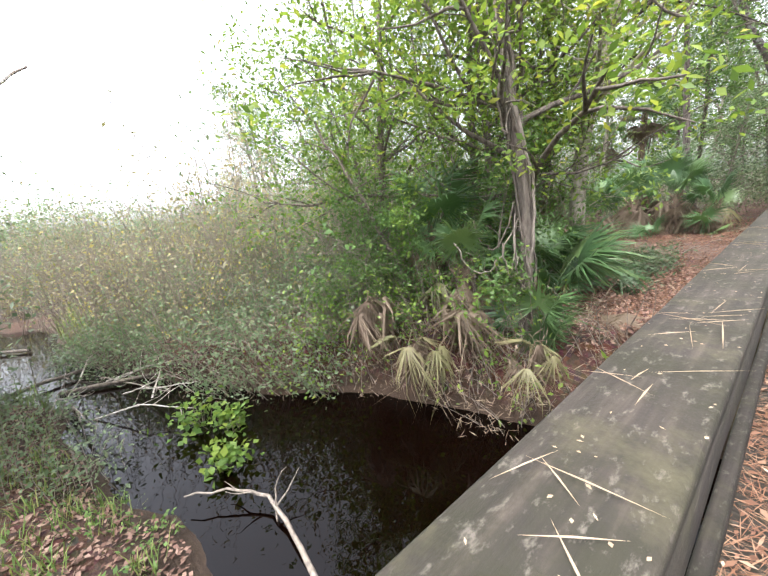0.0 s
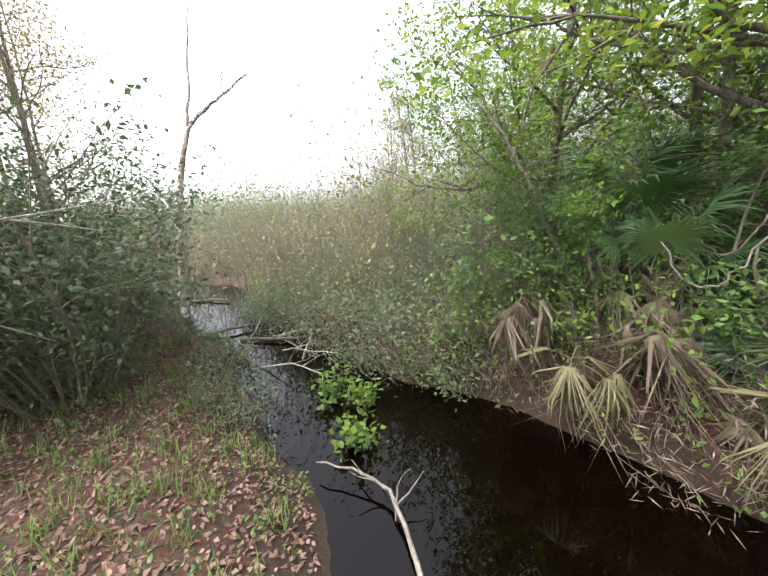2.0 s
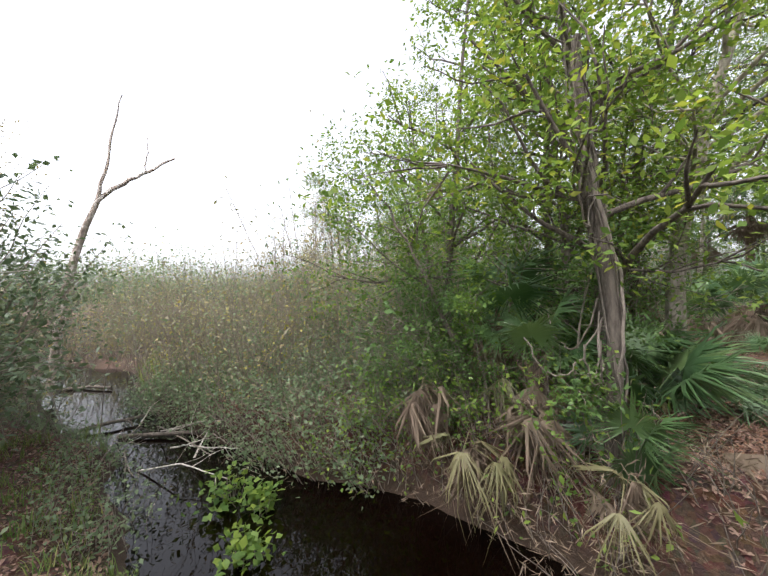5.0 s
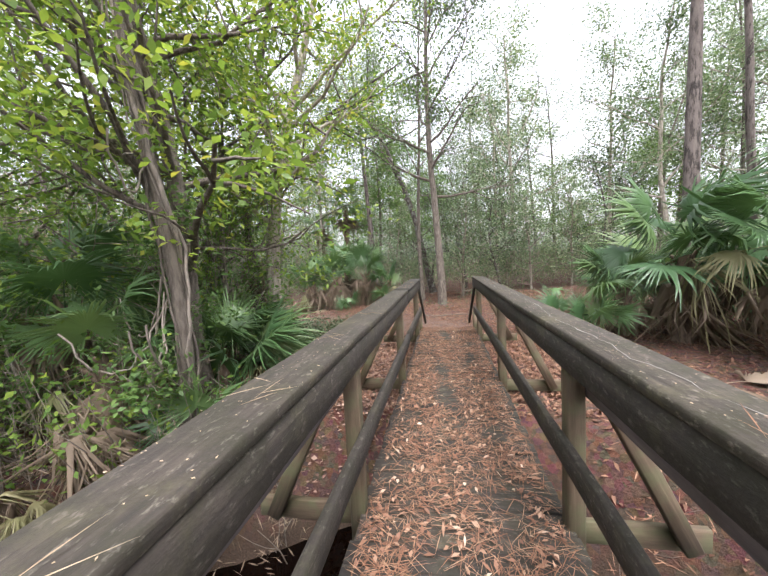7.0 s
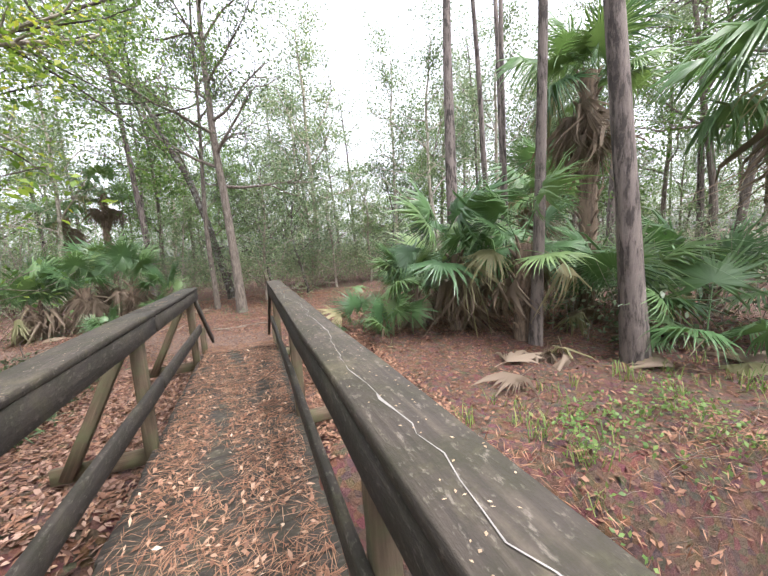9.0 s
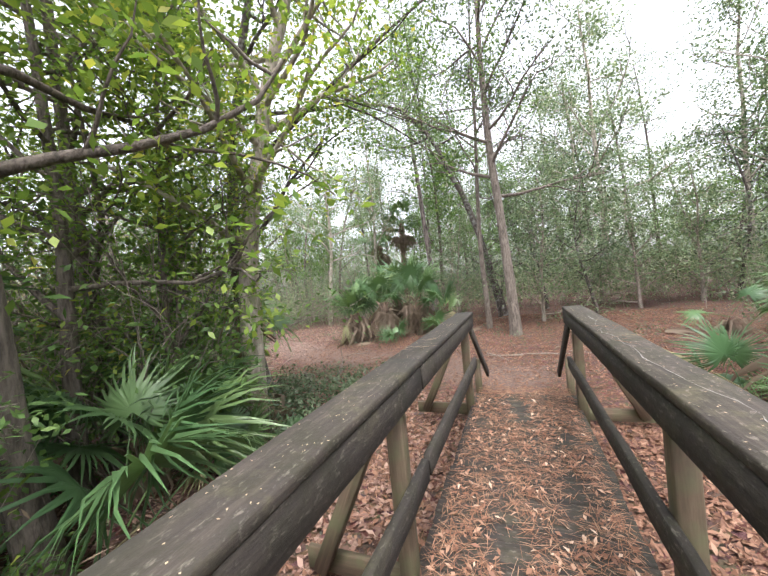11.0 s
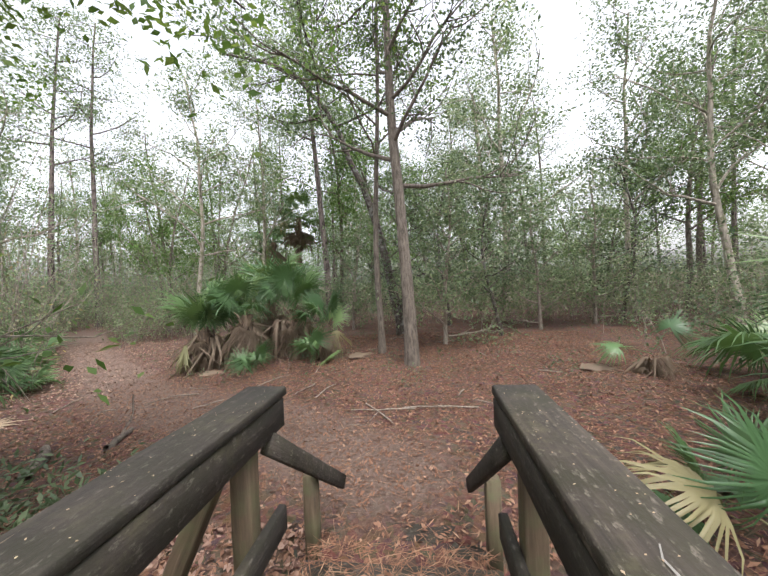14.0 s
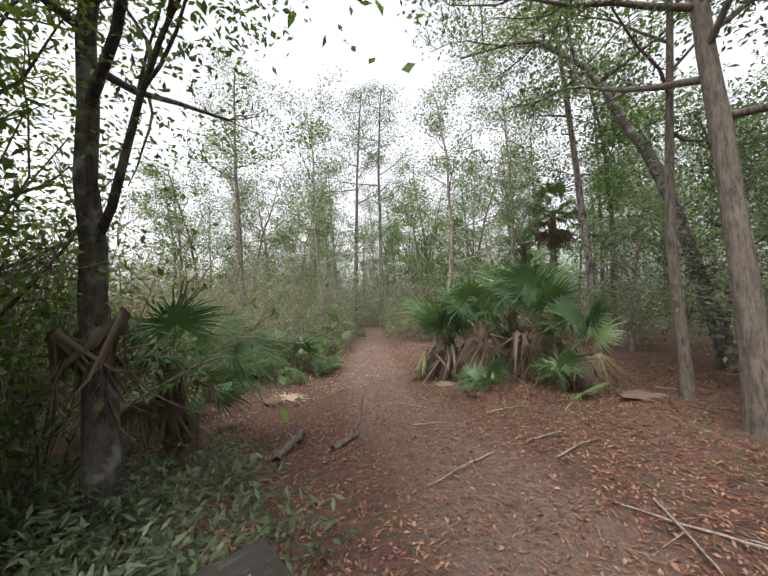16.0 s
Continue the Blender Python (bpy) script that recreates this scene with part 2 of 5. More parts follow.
# ---------- mesh helpers ----------
def mesh_of(name, verts, faces, material, smooth=False):
    """verts: n x 3; faces: m x k (all with k corners)."""
    verts = np.asarray(verts, np.float32)
    faces = np.asarray(faces, np.int32)
    me = bpy.data.meshes.new(name)
    k = faces.shape[1]
    me.vertices.add(len(verts))
    me.vertices.foreach_set("co", verts.ravel())
    me.loops.add(faces.size)
    me.loops.foreach_set("vertex_index", faces.ravel())
    me.polygons.add(len(faces))
    me.polygons.foreach_set("loop_start", np.arange(0, faces.size, k, dtype=np.int32))
    if smooth:
        me.polygons.foreach_set("use_smooth", np.ones(len(faces), bool))
    me.materials.append(material)
    me.update(calc_edges=True)
    me.validate()
    return me


def thing(name, x, y, z, label, category, group="", turn=0.0, size=1.0):
    ob = new(name)
    ob.empty_display_size = 0.1
    ob.matrix_world = pose(x, y, z, 0, 0, turn) @ Matrix.Scale(size, 4)
    return tagged(ob, label, category, group)


def child(name, me, parent, label="", m=None):
    ob = new(name, me)
    ob.parent = parent
    if m is not None:
        ob.matrix_basis = m
    return tagged(ob, label)


def tube(points, radii, sides=7, rough=0.0, rng=None):
    """A tapered tube along points: vertices and quads."""
    pts = np.asarray(points, float)
    rad = np.asarray(radii, float)
    n = len(pts)
    tan = np.gradient(pts, axis=0)
    tan /= np.linalg.norm(tan, axis=1)[:, None] + 1e-9
    ref = np.where(np.abs(tan[:, 2:3]) > 0.9, [[1.0, 0, 0]], [[0, 0, 1.0]])
    a = np.cross(tan, ref)
    a /= np.linalg.norm(a, axis=1)[:, None] + 1e-9
    for i in range(1, n):
        a[i] = a[i - 1] - tan[i] * (a[i - 1] @ tan[i])
        a[i] /= np.linalg.norm(a[i]) + 1e-9
    b = np.cross(tan, a)
    ang = np.linspace(0, 2 * np.pi, sides, endpoint=False)
    rr = rad[:, None] * np.ones(sides)
    if rough and rng is not None:
        rr = rr * (1 + rough * rng.uniform(-1, 1, rr.shape))
    v = pts[:, None] + rr[..., None] * (np.cos(ang)[None, :, None] * a[:, None] + np.sin(ang)[None, :, None] * b[:, None])
    i, j = np.meshgrid(np.arange(n - 1), np.arange(sides), indexing='ij')
    jn = (j + 1) % sides
    f = np.stack([i * sides + j, i * sides + jn, (i + 1) * sides + jn, (i + 1) * sides + j], -1).reshape(-1, 4)
    return v.reshape(-1, 3), f


def join(parts):
    vs, fs, k = [], [], 0
    for v, f in parts:
        vs.append(v)
        fs.append(f + k)
        k += len(v)
    return np.concatenate(vs), np.concatenate(fs)


def bend(rng, start, way, length, n=6, wander=0.15, lift=0.0):
    """A wandering line from start."""
    p, d = [np.array(start, float)], np.array(way, float)
    d /= np.linalg.norm(d)
    for _ in range(n - 1):
        d = d + rng.normal(0, wander, 3) + np.array([0, 0, lift])
        d /= np.linalg.norm(d)
        p.append(p[-1] + d * length / (n - 1))
    return np.array(p)


def leaves(rng, centres, length, width, droop=0.3, up=0.0):
    """One small folded diamond of two triangles' worth at each centre."""
    c = np.asarray(centres, float)
    n = len(c)
    d = rng.normal(0, 1, (n, 3))
    d[:, 2] = d[:, 2] * 0.6 - droop + up
    d /= np.linalg.norm(d, axis=1)[:, None]
    s = np.cross(d, rng.normal(0, 0.5, (n, 3)) + [0, 0, 1])
    s /= np.linalg.norm(s, axis=1)[:, None] + 1e-9
    ln = length * rng.uniform(0.6, 1.25, (n, 1))
    wd = width * rng.uniform(0.6, 1.25, (n, 1))
    up_v = np.cross(s, d)
    v = np.stack([c, c + d * ln * 0.45 + s * wd * 0.5 + up_v * wd * 0.15, c + d * ln, c + d * ln * 0.45 - s * wd * 0.5 + up_v * wd * 0.15], 1).reshape(-1, 3)
    f = np.arange(4 * n).reshape(n, 4)
    return v, f


def scatter_flat(rng, xyz, length, width, tilt=0.35, curl=0.2):
    """Leaves that lie on a surface."""
    n = len(xyz)
    az = rng.uniform(0, 2 * np.pi, n)
    d = np.stack([np.cos(az), np.sin(az), rng.normal(0, tilt, n)], 1)
    s = np.stack([-np.sin(az), np.cos(az), rng.normal(0, tilt, n)], 1)
    ln = (length * rng.uniform(0.5, 1.3, n))[:, None]
    wd = (width * rng.uniform(0.6, 1.3, n))[:, None]
    c = np.asarray(xyz)
    lift = np.array([0, 0, 1.0]) * wd * curl
    v = np.stack([c - d * ln / 2, c + s * wd / 2 + lift, c + d * ln / 2, c - s * wd / 2 + lift], 1).reshape(-1, 3)
    return v, np.arange(4 * n).reshape(n, 4)


# ---------- the lie of the land ----------
WATER_Z = -1.2
CX = np.array([-300, -60, -30, -20, -17, -11, -8, -5.6, -4.2, -2.4, -1.0, 0.5, 2.0, 2.7, 3.8, 5.5, 9.0, 16, 60, 300.0])
NEAR = np.array([-40, -14, -9, -6.6, -5.6, -3.8, -1.9, -1.25, -0.95, -0.45, -0.3, -0.3, -0.3, -0.4, -0.5, -0.7, -1.2, -2.6, -12, -60.0])
FAR = np.array([-39.8, -13.8, -8.8, -6.3, -3.2, -1.8, -0.4, 0.9, 2.2, 2.75, 3.45, 3.5, 2.8, 2.35, 2.15, 2.0, 1.7, 0.8, -5.5, -45.0])


def smooth(a):
    a = np.clip(a, 0, 1)
    return a * a * (3 - 2 * a)


PATH_LINE = np.array([(0.08, 7.0), (-0.2, 8.8), (-2.4, 10.0), (-5.4, 11.6), (-8.6, 14.0), (-12.6, 17.1), (-19, 22.5)])


def path_mask(x, y):
    best = np.full(np.shape(x), 99.0)
    for (ax, ay), (bx, by) in zip(PATH_LINE[1:-1], PATH_LINE[2:]):
        dx, dy = bx - ax, by - ay
        u = np.clip(((x - ax) * dx + (y - ay) * dy) / (dx * dx + dy * dy), 0, 1)
        best = np.minimum(best, np.hypot(x - ax - u * dx, y - ay - u * dy))
    return smooth(1.7 - best / 0.6)


def ground_z(x, y):
    x, y = np.asarray(x, float), np.asarray(y, float)
    n, f = np.interp(x, CX, NEAR), np.interp(x, CX, FAR)
    wob = 0.14 * np.sin(x * 1.3) + 0.08 * np.sin(x * 3.1 + 1)
    near_z = -0.12 - 0.55 * smooth((-x - 0.6) / 2.6) - 0.1 * smooth((x - 2) / 4)
    far_z = -0.2 - 0.1 * smooth((-x - 1) / 3) - 0.25 * smooth((-x - 3) / 4) - 0.45 * smooth((-x - 8) / 5) * smooth((9 - y) / 5)
    land_n = near_z * smooth((n + 0.5 - y + wob) / 1.7) + (-1.32) * (1 - smooth((n + 0.5 - y + wob) / 1.7))
    land_f = far_z * smooth((y - f + 0.15 + 0.5 * wob) / 0.75) + (-1.32) * (1 - smooth((y - f + 0.15 + 0.5 * wob) / 0.75))
    mid = (n + f) / 2
    bed = -1.32 - 0.5 * smooth(1 - np.abs(y - mid) / np.maximum((f - n) / 2, 0.3))
    z = np.where(y < mid, land_n, land_f)
    z = np.where(z < -1.3, bed, z)
    rough = 0.05 * np.sin(x * 0.9 + 0.3 * y) * np.sin(y * 0.7 - 0.2 * x) + 0.025 * np.sin(2.3 * x + 1.1 * y) * np.sin(1.9 * y)
    return z + rough


def gz(x, y):
    return float(ground_z(x, y))


def axis(fine_a, fine_b, step, out_a, out_b, k=1.25):
    mid = list(np.arange(fine_a, fine_b, step))
    lo, hi, s = [], [], step
    v = fine_a
    while v > out_a:
        s *= k
        v -= s
        lo.append(v)
    s, v = step, mid[-1]
    while v < out_b:
        s *= k
        v += s
        hi.append(v)
    return np.array(lo[::-1] + mid + hi)


gx, gy = axis(-14, 10, 0.13, -420, 420), axis(-5, 20, 0.13, -420, 420)
xx, yy = np.meshgrid(gx, gy)
zz = ground_z(xx, yy)
rngg = np.random.default_rng(5)
zz = zz + rngg.normal(0, 0.012, zz.shape)
nx_, ny_ = len(gx), len(gy)
i, j = np.meshgrid(np.arange(ny_ - 1), np.arange(nx_ - 1), indexing='ij')
gf = np.stack([i * nx_ + j, i * nx_ + j + 1, (i + 1) * nx_ + j + 1, (i + 1) * nx_ + j], -1).reshape(-1, 4)
gme = mesh_of("ground", np.stack([xx, yy, zz], -1).reshape(-1, 3), gf, GROUND, True)
zone = gme.color_attributes.new("zone", 'FLOAT_COLOR', 'POINT')
zc = np.zeros((nx_ * ny_, 4), np.float32)
zc[:, 0] = path_mask(xx, yy).ravel() * 0.9
zc[:, 1] = smooth((-0.78 - zz) / 0.3).ravel()
zc[:, 2] = (smooth((-xx - 7) / 6) * smooth((yy + 2) / 3) * smooth((13 - yy) / 4)).ravel() * 0.8
zc[:, 3] = 1
zone.data.foreach_set("color", zc.ravel())
tagged(new("ground", gme), "leaf-littered forest floor cut by a creek", "ground", kind="structure")

wx, wy = np.meshgrid(np.linspace(-60, 40, 60), np.linspace(-22, 18, 40))
i, j = np.meshgrid(np.arange(39), np.arange(59), indexing='ij')
wf = np.stack([i * 60 + j, i * 60 + j + 1, (i + 1) * 60 + j + 1, (i + 1) * 60 + j], -1).reshape(-1, 4)
wme = mesh_of("water", np.stack([wx, wy, np.full_like(wx, WATER_Z)], -1).reshape(-1, 3), wf, WATER, True)
tagged(new("water", wme), "still black tannin-stained creek water", "water", kind="structure")

# ---------- footbridge ----------
def beam_mesh(name, length, w, h, material, seed=0, chamfer=0.006):
    """A sawn timber along y, from 0 to length, with worn edges and a slight twist."""
    rng = np.random.default_rng(seed)
    n = max(2, int(length / 0.35) + 1)
    c = chamfer
    prof = [(-w / 2 + c, -h / 2), (w / 2 - c, -h / 2), (w / 2, -h / 2 + c), (w / 2, h / 2 - c), (w / 2 - c, h / 2), (-w / 2 + c, h / 2), (-w / 2, h / 2 - c), (-w / 2, -h / 2 + c)]
    ys = np.linspace(0, length, n)
    v = []
    for y in ys:
        dx, dz = rng.normal(0, 0.0018, 2)
        for px, pz in prof:
            v.append((px + dx + rng.normal(0, 0.0008), y, pz + dz + rng.normal(0, 0.0008)))
    f = []
    for a in range(n - 1):
        for b in range(8):
            f.append((a * 8 + b, a * 8 + (b + 1) % 8, (a + 1) * 8 + (b + 1) % 8, (a + 1) * 8 + b))
    e = (n - 1) * 8
    for q in ((0, 1, 2, 3), (0, 3, 4, 7), (4, 5, 6, 7)):
        f.append(tuple(reversed(q)))
        f.append(tuple(e + t for t in q))
    return mesh_of(name, v, f, material)


def along(a, b, roll=0.0):
    """The pose of a beam that runs from a to b."""
    a, b = Vector(a), Vector(b)
    return Matrix.Translation(a) @ (b - a).to_track_quat('Y', 'Z').to_matrix().to_4x4() @ pose(0, 0, 0, 0, roll, 0)


def beam(name, parent, a, b, w, h, material=None, label="", seed=0, roll=0.0):
    me = beam_mesh(name, (Vector(b) - Vector(a)).length, w, h, material or WOOD, seed)
    return child(name, me, parent, label, along(a, b, roll))


Y0, Y1 = -6.6, 7.22
MID = 0.08
bridge = thing("footbridge", 0, 0, 0, "narrow weathered timber footbridge over a black creek", "bridge")
for s in (-0.45, 0.0, 0.45):
    beam("stringer", bridge, (MID + s, Y0, -0.17), (MID + s, Y1 + 0.05, -0.17), 0.07, 0.24, seed=int(9 + s * 10))
POST_Y = [6.98, 4.5, 2.3, -0.1, -2.5, -4.9]
for k, y in enumerate(POST_Y):
    beam("pile", bridge, (MID - 0.42, y + 0.1, -2.1), (MID - 0.42, y + 0.1, -0.29), 0.14, 0.14, seed=60 + k)
    beam("pile", bridge, (MID + 0.42, y + 0.1, -2.1), (MID + 0.42, y + 0.1, -0.29), 0.14, 0.14, seed=70 + k)


def railing(side):
    name = "leaf-strewn grey timber railing with lichen streak on the cap" if side > 0 else "weathered grey-brown timber railing scattered with straw and leaves"
    rail = thing("railing", MID + side * 0.6, 0, 0, name, "railing", "footbridge railings")

    def at(off, y, z):
        return (side * (off - 0.6), y, z)

    joints = [7.24, 4.77, -2.55, Y0] if side < 0 else [7.24, -2.55, Y0]
    for k, (b, a) in enumerate(zip(joints, joints[1:])):
        beam("cap", rail, at(0.607, a + 0.004, 1.06), at(0.607, b, 1.06), 0.205, 0.042, label="wide flat cap board", seed=20 + k + 5 * (side > 0))
        beam("fascia", rail, at(0.527, a + 0.004, 0.965), at(0.527, b - 0.03, 0.965), 0.038, 0.142, seed=30 + k + 5 * (side > 0))
        beam("mid_rail", rail, at(0.527, a + 0.004, 0.45), at(0.527, b - 0.05, 0.45), 0.042, 0.125, seed=40 + k + 5 * (side > 0))
    for k, y in enumerate(POST_Y):
        beam("post", rail, at(0.595, y, -0.3), at(0.595, y, 1.035), 0.09, 0.09, BRACE, "mossy green-brown post", 50 + k)
        # outrigger under the deck and the raking brace that stands on it
        beam("outrigger", rail, at(0.3, y + 0.075, -0.09), at(1.28, y + 0.075, -0.09), 0.045, 0.13, BRACE, seed=80 + k)
        beam("brace", rail, at(1.16, y + 0.02, -0.1), at(0.66, y + 0.02, 0.93), 0.088, 0.085, BRACE, "paler raking brace", 90 + k)
    # greyed lower board outside the posts, over the creek
    for k, (a, b) in enumerate([(-2.5, -0.1), (-0.096, 2.9 if side < 0 else 2.42)]):
        beam("outer_board", rail, at(0.662, a, 0.81), at(0.662, b, 0.81), 0.036, 0.19, GREYED, "smooth greyed lower board", 110 + k + 5 * (side > 0))
    # the short falling rail at the landing
    beam("end_rail", rail, at(0.527, 7.06, 0.88), at(0.49, 8.2, 0.02), 0.04, 0.1, label="short sloping end rail", seed=97)
    beam("end_post", rail, at(0.575, 7.72, -0.35), at(0.575, 7.72, 0.36), 0.085, 0.085, BRACE, seed=98)
    return rail


rail_left, rail_right = railing(-1), railing(1)

# pale lichen streak on the east cap
rs = np.random.default_rng(3)
sy = np.linspace(0.2, 6.3, 90) + rs.normal(0, 0.012, 90)
sx = MID + 0.607 + 0.03 * np.sin(sy * 2.1) + 0.014 * np.sin(sy * 6.3 + 1) + 0.008 * np.sin(sy * 17) - 0.02 * (sy - 3) / 3 + rs.normal(0, 0.005, 90)
wd = (0.0006 + 0.0016 * rs.random(90)) * (1 + 1.4 * (rs.random(90) > 0.9)) * np.where(np.sin(sy * 4.1) + rs.normal(0, 0.5, 90) > -0.9, 1, 0.15)
sv = np.concatenate([np.stack([sx - wd, sy, np.full(90, 1.0835)], 1), np.stack([sx + wd, sy, np.full(90, 1.0835)], 1)])
sf = np.array([(a, 90 + a, 91 + a, a + 1) for a in range(89)])
sv[:, :] -= np.array([MID + 0.6, 0, 0])
child("lichen_streak", mesh_of("lichen_streak", sv, sf, LICHEN), rail_right, "crooked white lichen streak")


# ---------- palms ----------
def tri(f):
    return np.concatenate([f[:, [0, 1, 2]], f[:, [0, 2, 3]]])


def fan_mesh(name, seed, material, radius=0.8, stalk=0.75, spread=290, n=30, droop=0.35, fold=0.12, ragged=0.15, cup=0.0, web=0.42):
    """A fan leaf on its stalk: the stalk runs out along x, the blade opens at its end."""
    rng = np.random.default_rng(seed)
    da = radians(spread) / n
    sag = 0.12 * stalk
    r1, r2 = web, 0.76

    def pt(ln, dr, r, ang, up):
        rr = r * ln
        shrink = 1 - 0.35 * dr * r
        return (stalk + rr * np.cos(ang) * shrink, rr * np.sin(ang) * shrink, -sag + up * ln - dr * ln * r ** 2.3 + cup * ln * r * abs(np.sin(ang)))

    edges = [-radians(spread) / 2 + k * da for k in range(n + 1)]
    tv = [pt(radius, droop, 0.0, 0.0, 0.0)] + [pt(radius * (1 - 0.3 * (abs(a) / np.pi) ** 2), droop, r1, a, 0.0) for a in edges]
    tf = []
    for k in range(n):
        a = edges[k] + da / 2
        ln = radius * (1 - 0.3 * (abs(a) / np.pi) ** 2) * (1 + rng.normal(0, ragged))
        dr = droop * (1 + rng.normal(0, 0.35))
        fd = fold * (1 + rng.normal(0, 0.2))
        sway = rng.normal(0, da * 0.25)
        o = len(tv)
        tv += [pt(ln, droop, r1, a, fd * 0.2), pt(ln, dr, r2, a + sway - da * 0.2, 0.0), pt(ln, dr, r2, a + sway, fd * 0.12), pt(ln, dr, r2, a + sway + da * 0.2, 0.0), pt(ln, dr, 1.0, a + sway * 2.2, -0.02)]
        e0, e1 = 1 + k, 2 + k
        tf += [(0, e0, o), (0, o, e1), (e0, o + 1, o + 2), (e0, o + 2, o), (o, o + 2, o + 3), (o, o + 3, e1), (o + 1, o + 4, o + 2), (o + 2, o + 4, o + 3)]
    s = np.linspace(0, 1, 6)
    sp = np.stack([s * stalk, np.zeros(6), -sag * s ** 2], 1)
    v, f = tube(sp, 0.011 - 0.005 * s, 5)
    tv, tf = np.array(tv), np.array(tf)
    vv = np.concatenate([v, tv])
    ff = np.concatenate([tri(f), tf + len(v)])
    return mesh_of(name, vv, ff, material)


FANS = [fan_mesh("frond", 11, FROND, 0.85, 0.8, 310, 46, 0.3), fan_mesh("frond", 12, FROND, 0.8, 0.9, 270, 42, 0.5), fan_mesh("frond", 13, FROND, 0.75, 0.6, 330, 48, 0.2, 0.16), fan_mesh("frond", 17, FROND, 0.9, 0.85, 250, 38, 0.75)]
FANS_PALE = [fan_mesh("ageing_frond", 14, FROND_PALE, 0.8, 0.7, 240, 34, 0.7), fan_mesh("ageing_frond", 18, FROND_PALE, 0.7, 0.7, 200, 30, 0.9)]
FANS_DEAD = [fan_mesh("dead_frond", 15, FROND_DEAD, 0.75, 0.55, 130, 28, 0.85, 0.3, 0.2), fan_mesh("dead_frond", 16, FROND_DEAD, 0.85, 0.5, 90, 22, 0.5, 0.35, 0.25), fan_mesh("dead_frond", 19, FROND_DEAD, 0.7, 0.45, 170, 32, 1.0, 0.3, 0.2)]

FANS_HANG = [fan_mesh("dead_frond", 21, FROND_DEAD, 0.8, 0.4, 150, 34, 1.25, 0.25, 0.3, web=0.16), fan_mesh("dead_frond", 22, FROND_DEAD, 0.85, 0.35, 110, 28, 1.0, 0.3, 0.35, web=0.14)]
FANS_DROOP = [fan_mesh("ageing_frond", 23, FROND_PALE, 0.8, 0.55, 170, 30, 1.1, 0.2, 0.3, web=0.15), fan_mesh("ageing_frond", 24, FROND_PALE, 0.8, 0.6, 120, 24, 0.9, 0.25, 0.3, web=0.14)]


def boot_trunk(seed, h, r):
    """A palm stem clad in the stubs of old leaf bases."""
    rng = np.random.default_rng(seed)
    n = max(4, int(h / 0.12))
    zs = np.linspace(-0.15, h, n)
    pts = np.stack([0.03 * np.sin(zs * 1.3), 0.03 * np.cos(zs * 0.9), zs], 1)
    rr = r * (1 + 0.25 * np.exp(-(zs + 0.1) * 3)) * (1 + 0.06 * rng.normal(size=n))
    parts_ = [tube(pts, rr, 10, 0.08, rng)]
    for k in range(int(h / 0.045)):
        a, z = k * 2.4 + rng.normal(0, 0.2), 0.05 + k * 0.045
        d = np.array([np.cos(a), np.sin(a), 0])
        p0 = np.array([0, 0, z]) + d * r * 0.85
        ln = rng.uniform(0.08, 0.24)
        way = d * 0.55 + np.array([0, 0, 0.9])
        parts_.append(tube([p0, p0 + way * ln * 0.6, p0 + way * ln + d * 0.03], [0.035, 0.028, 0.008], 4))
    v, f = join(parts_)
    return mesh_of("trunk", v, f, BARK_BOOT)


def palm(name, x, y, h, live, dead, size, seed, label, category="palm", pale=1, z=None, spread_lo=-5, stem_r=0.13, lean=(0, 0), group="", hang=False):
    rng = np.random.default_rng(seed)
    base = gz(x, y) if z is None else z
    p = thing(name, x, y, base, label, category, group)
    if h > 0.45:
        child("trunk", boot_trunk(seed, h, stem_r), p, "shaggy boot-clad stem", Matrix.Shear('XY', 4, lean))
    top = np.array([lean[0] * h, lean[1] * h, max(h, 0.05)])
    for k in range(live + pale + dead):
        az = k * 137.5 + rng.normal(0, 15)
        if k < live:
            el = 82 - (82 - spread_lo) * ((k + 0.5) / live) ** 0.85 + rng.normal(0, 7)
            me, nm = FANS[int(rng.integers(0, 4))], "frond"
        elif k < live + pale:
            el, me, nm = rng.uniform(-45, 0), (FANS_DROOP if hang else FANS_PALE)[int(rng.integers(0, 2))], "ageing_frond"
        else:
            el, me, nm = rng.uniform(-75, -18), (FANS_HANG[int(rng.integers(0, 2))] if hang else FANS_DEAD[int(rng.integers(0, 3))]), "dead_frond"
        off = rng.normal(0, 0.04, 3) * [1, 1, 1.5]
        if nm == "dead_frond":
            off[2] -= 0.1 * h if h > 1 else 0
        m = pose(*(top + off), 0, -el, az) @ pose(0, 0, 0, rng.uniform(-30, 30), 0, 0) @ Matrix.Scale(size * rng.uniform(0.8, 1.15), 4)
        child(nm, me, p, "", m)
    return p


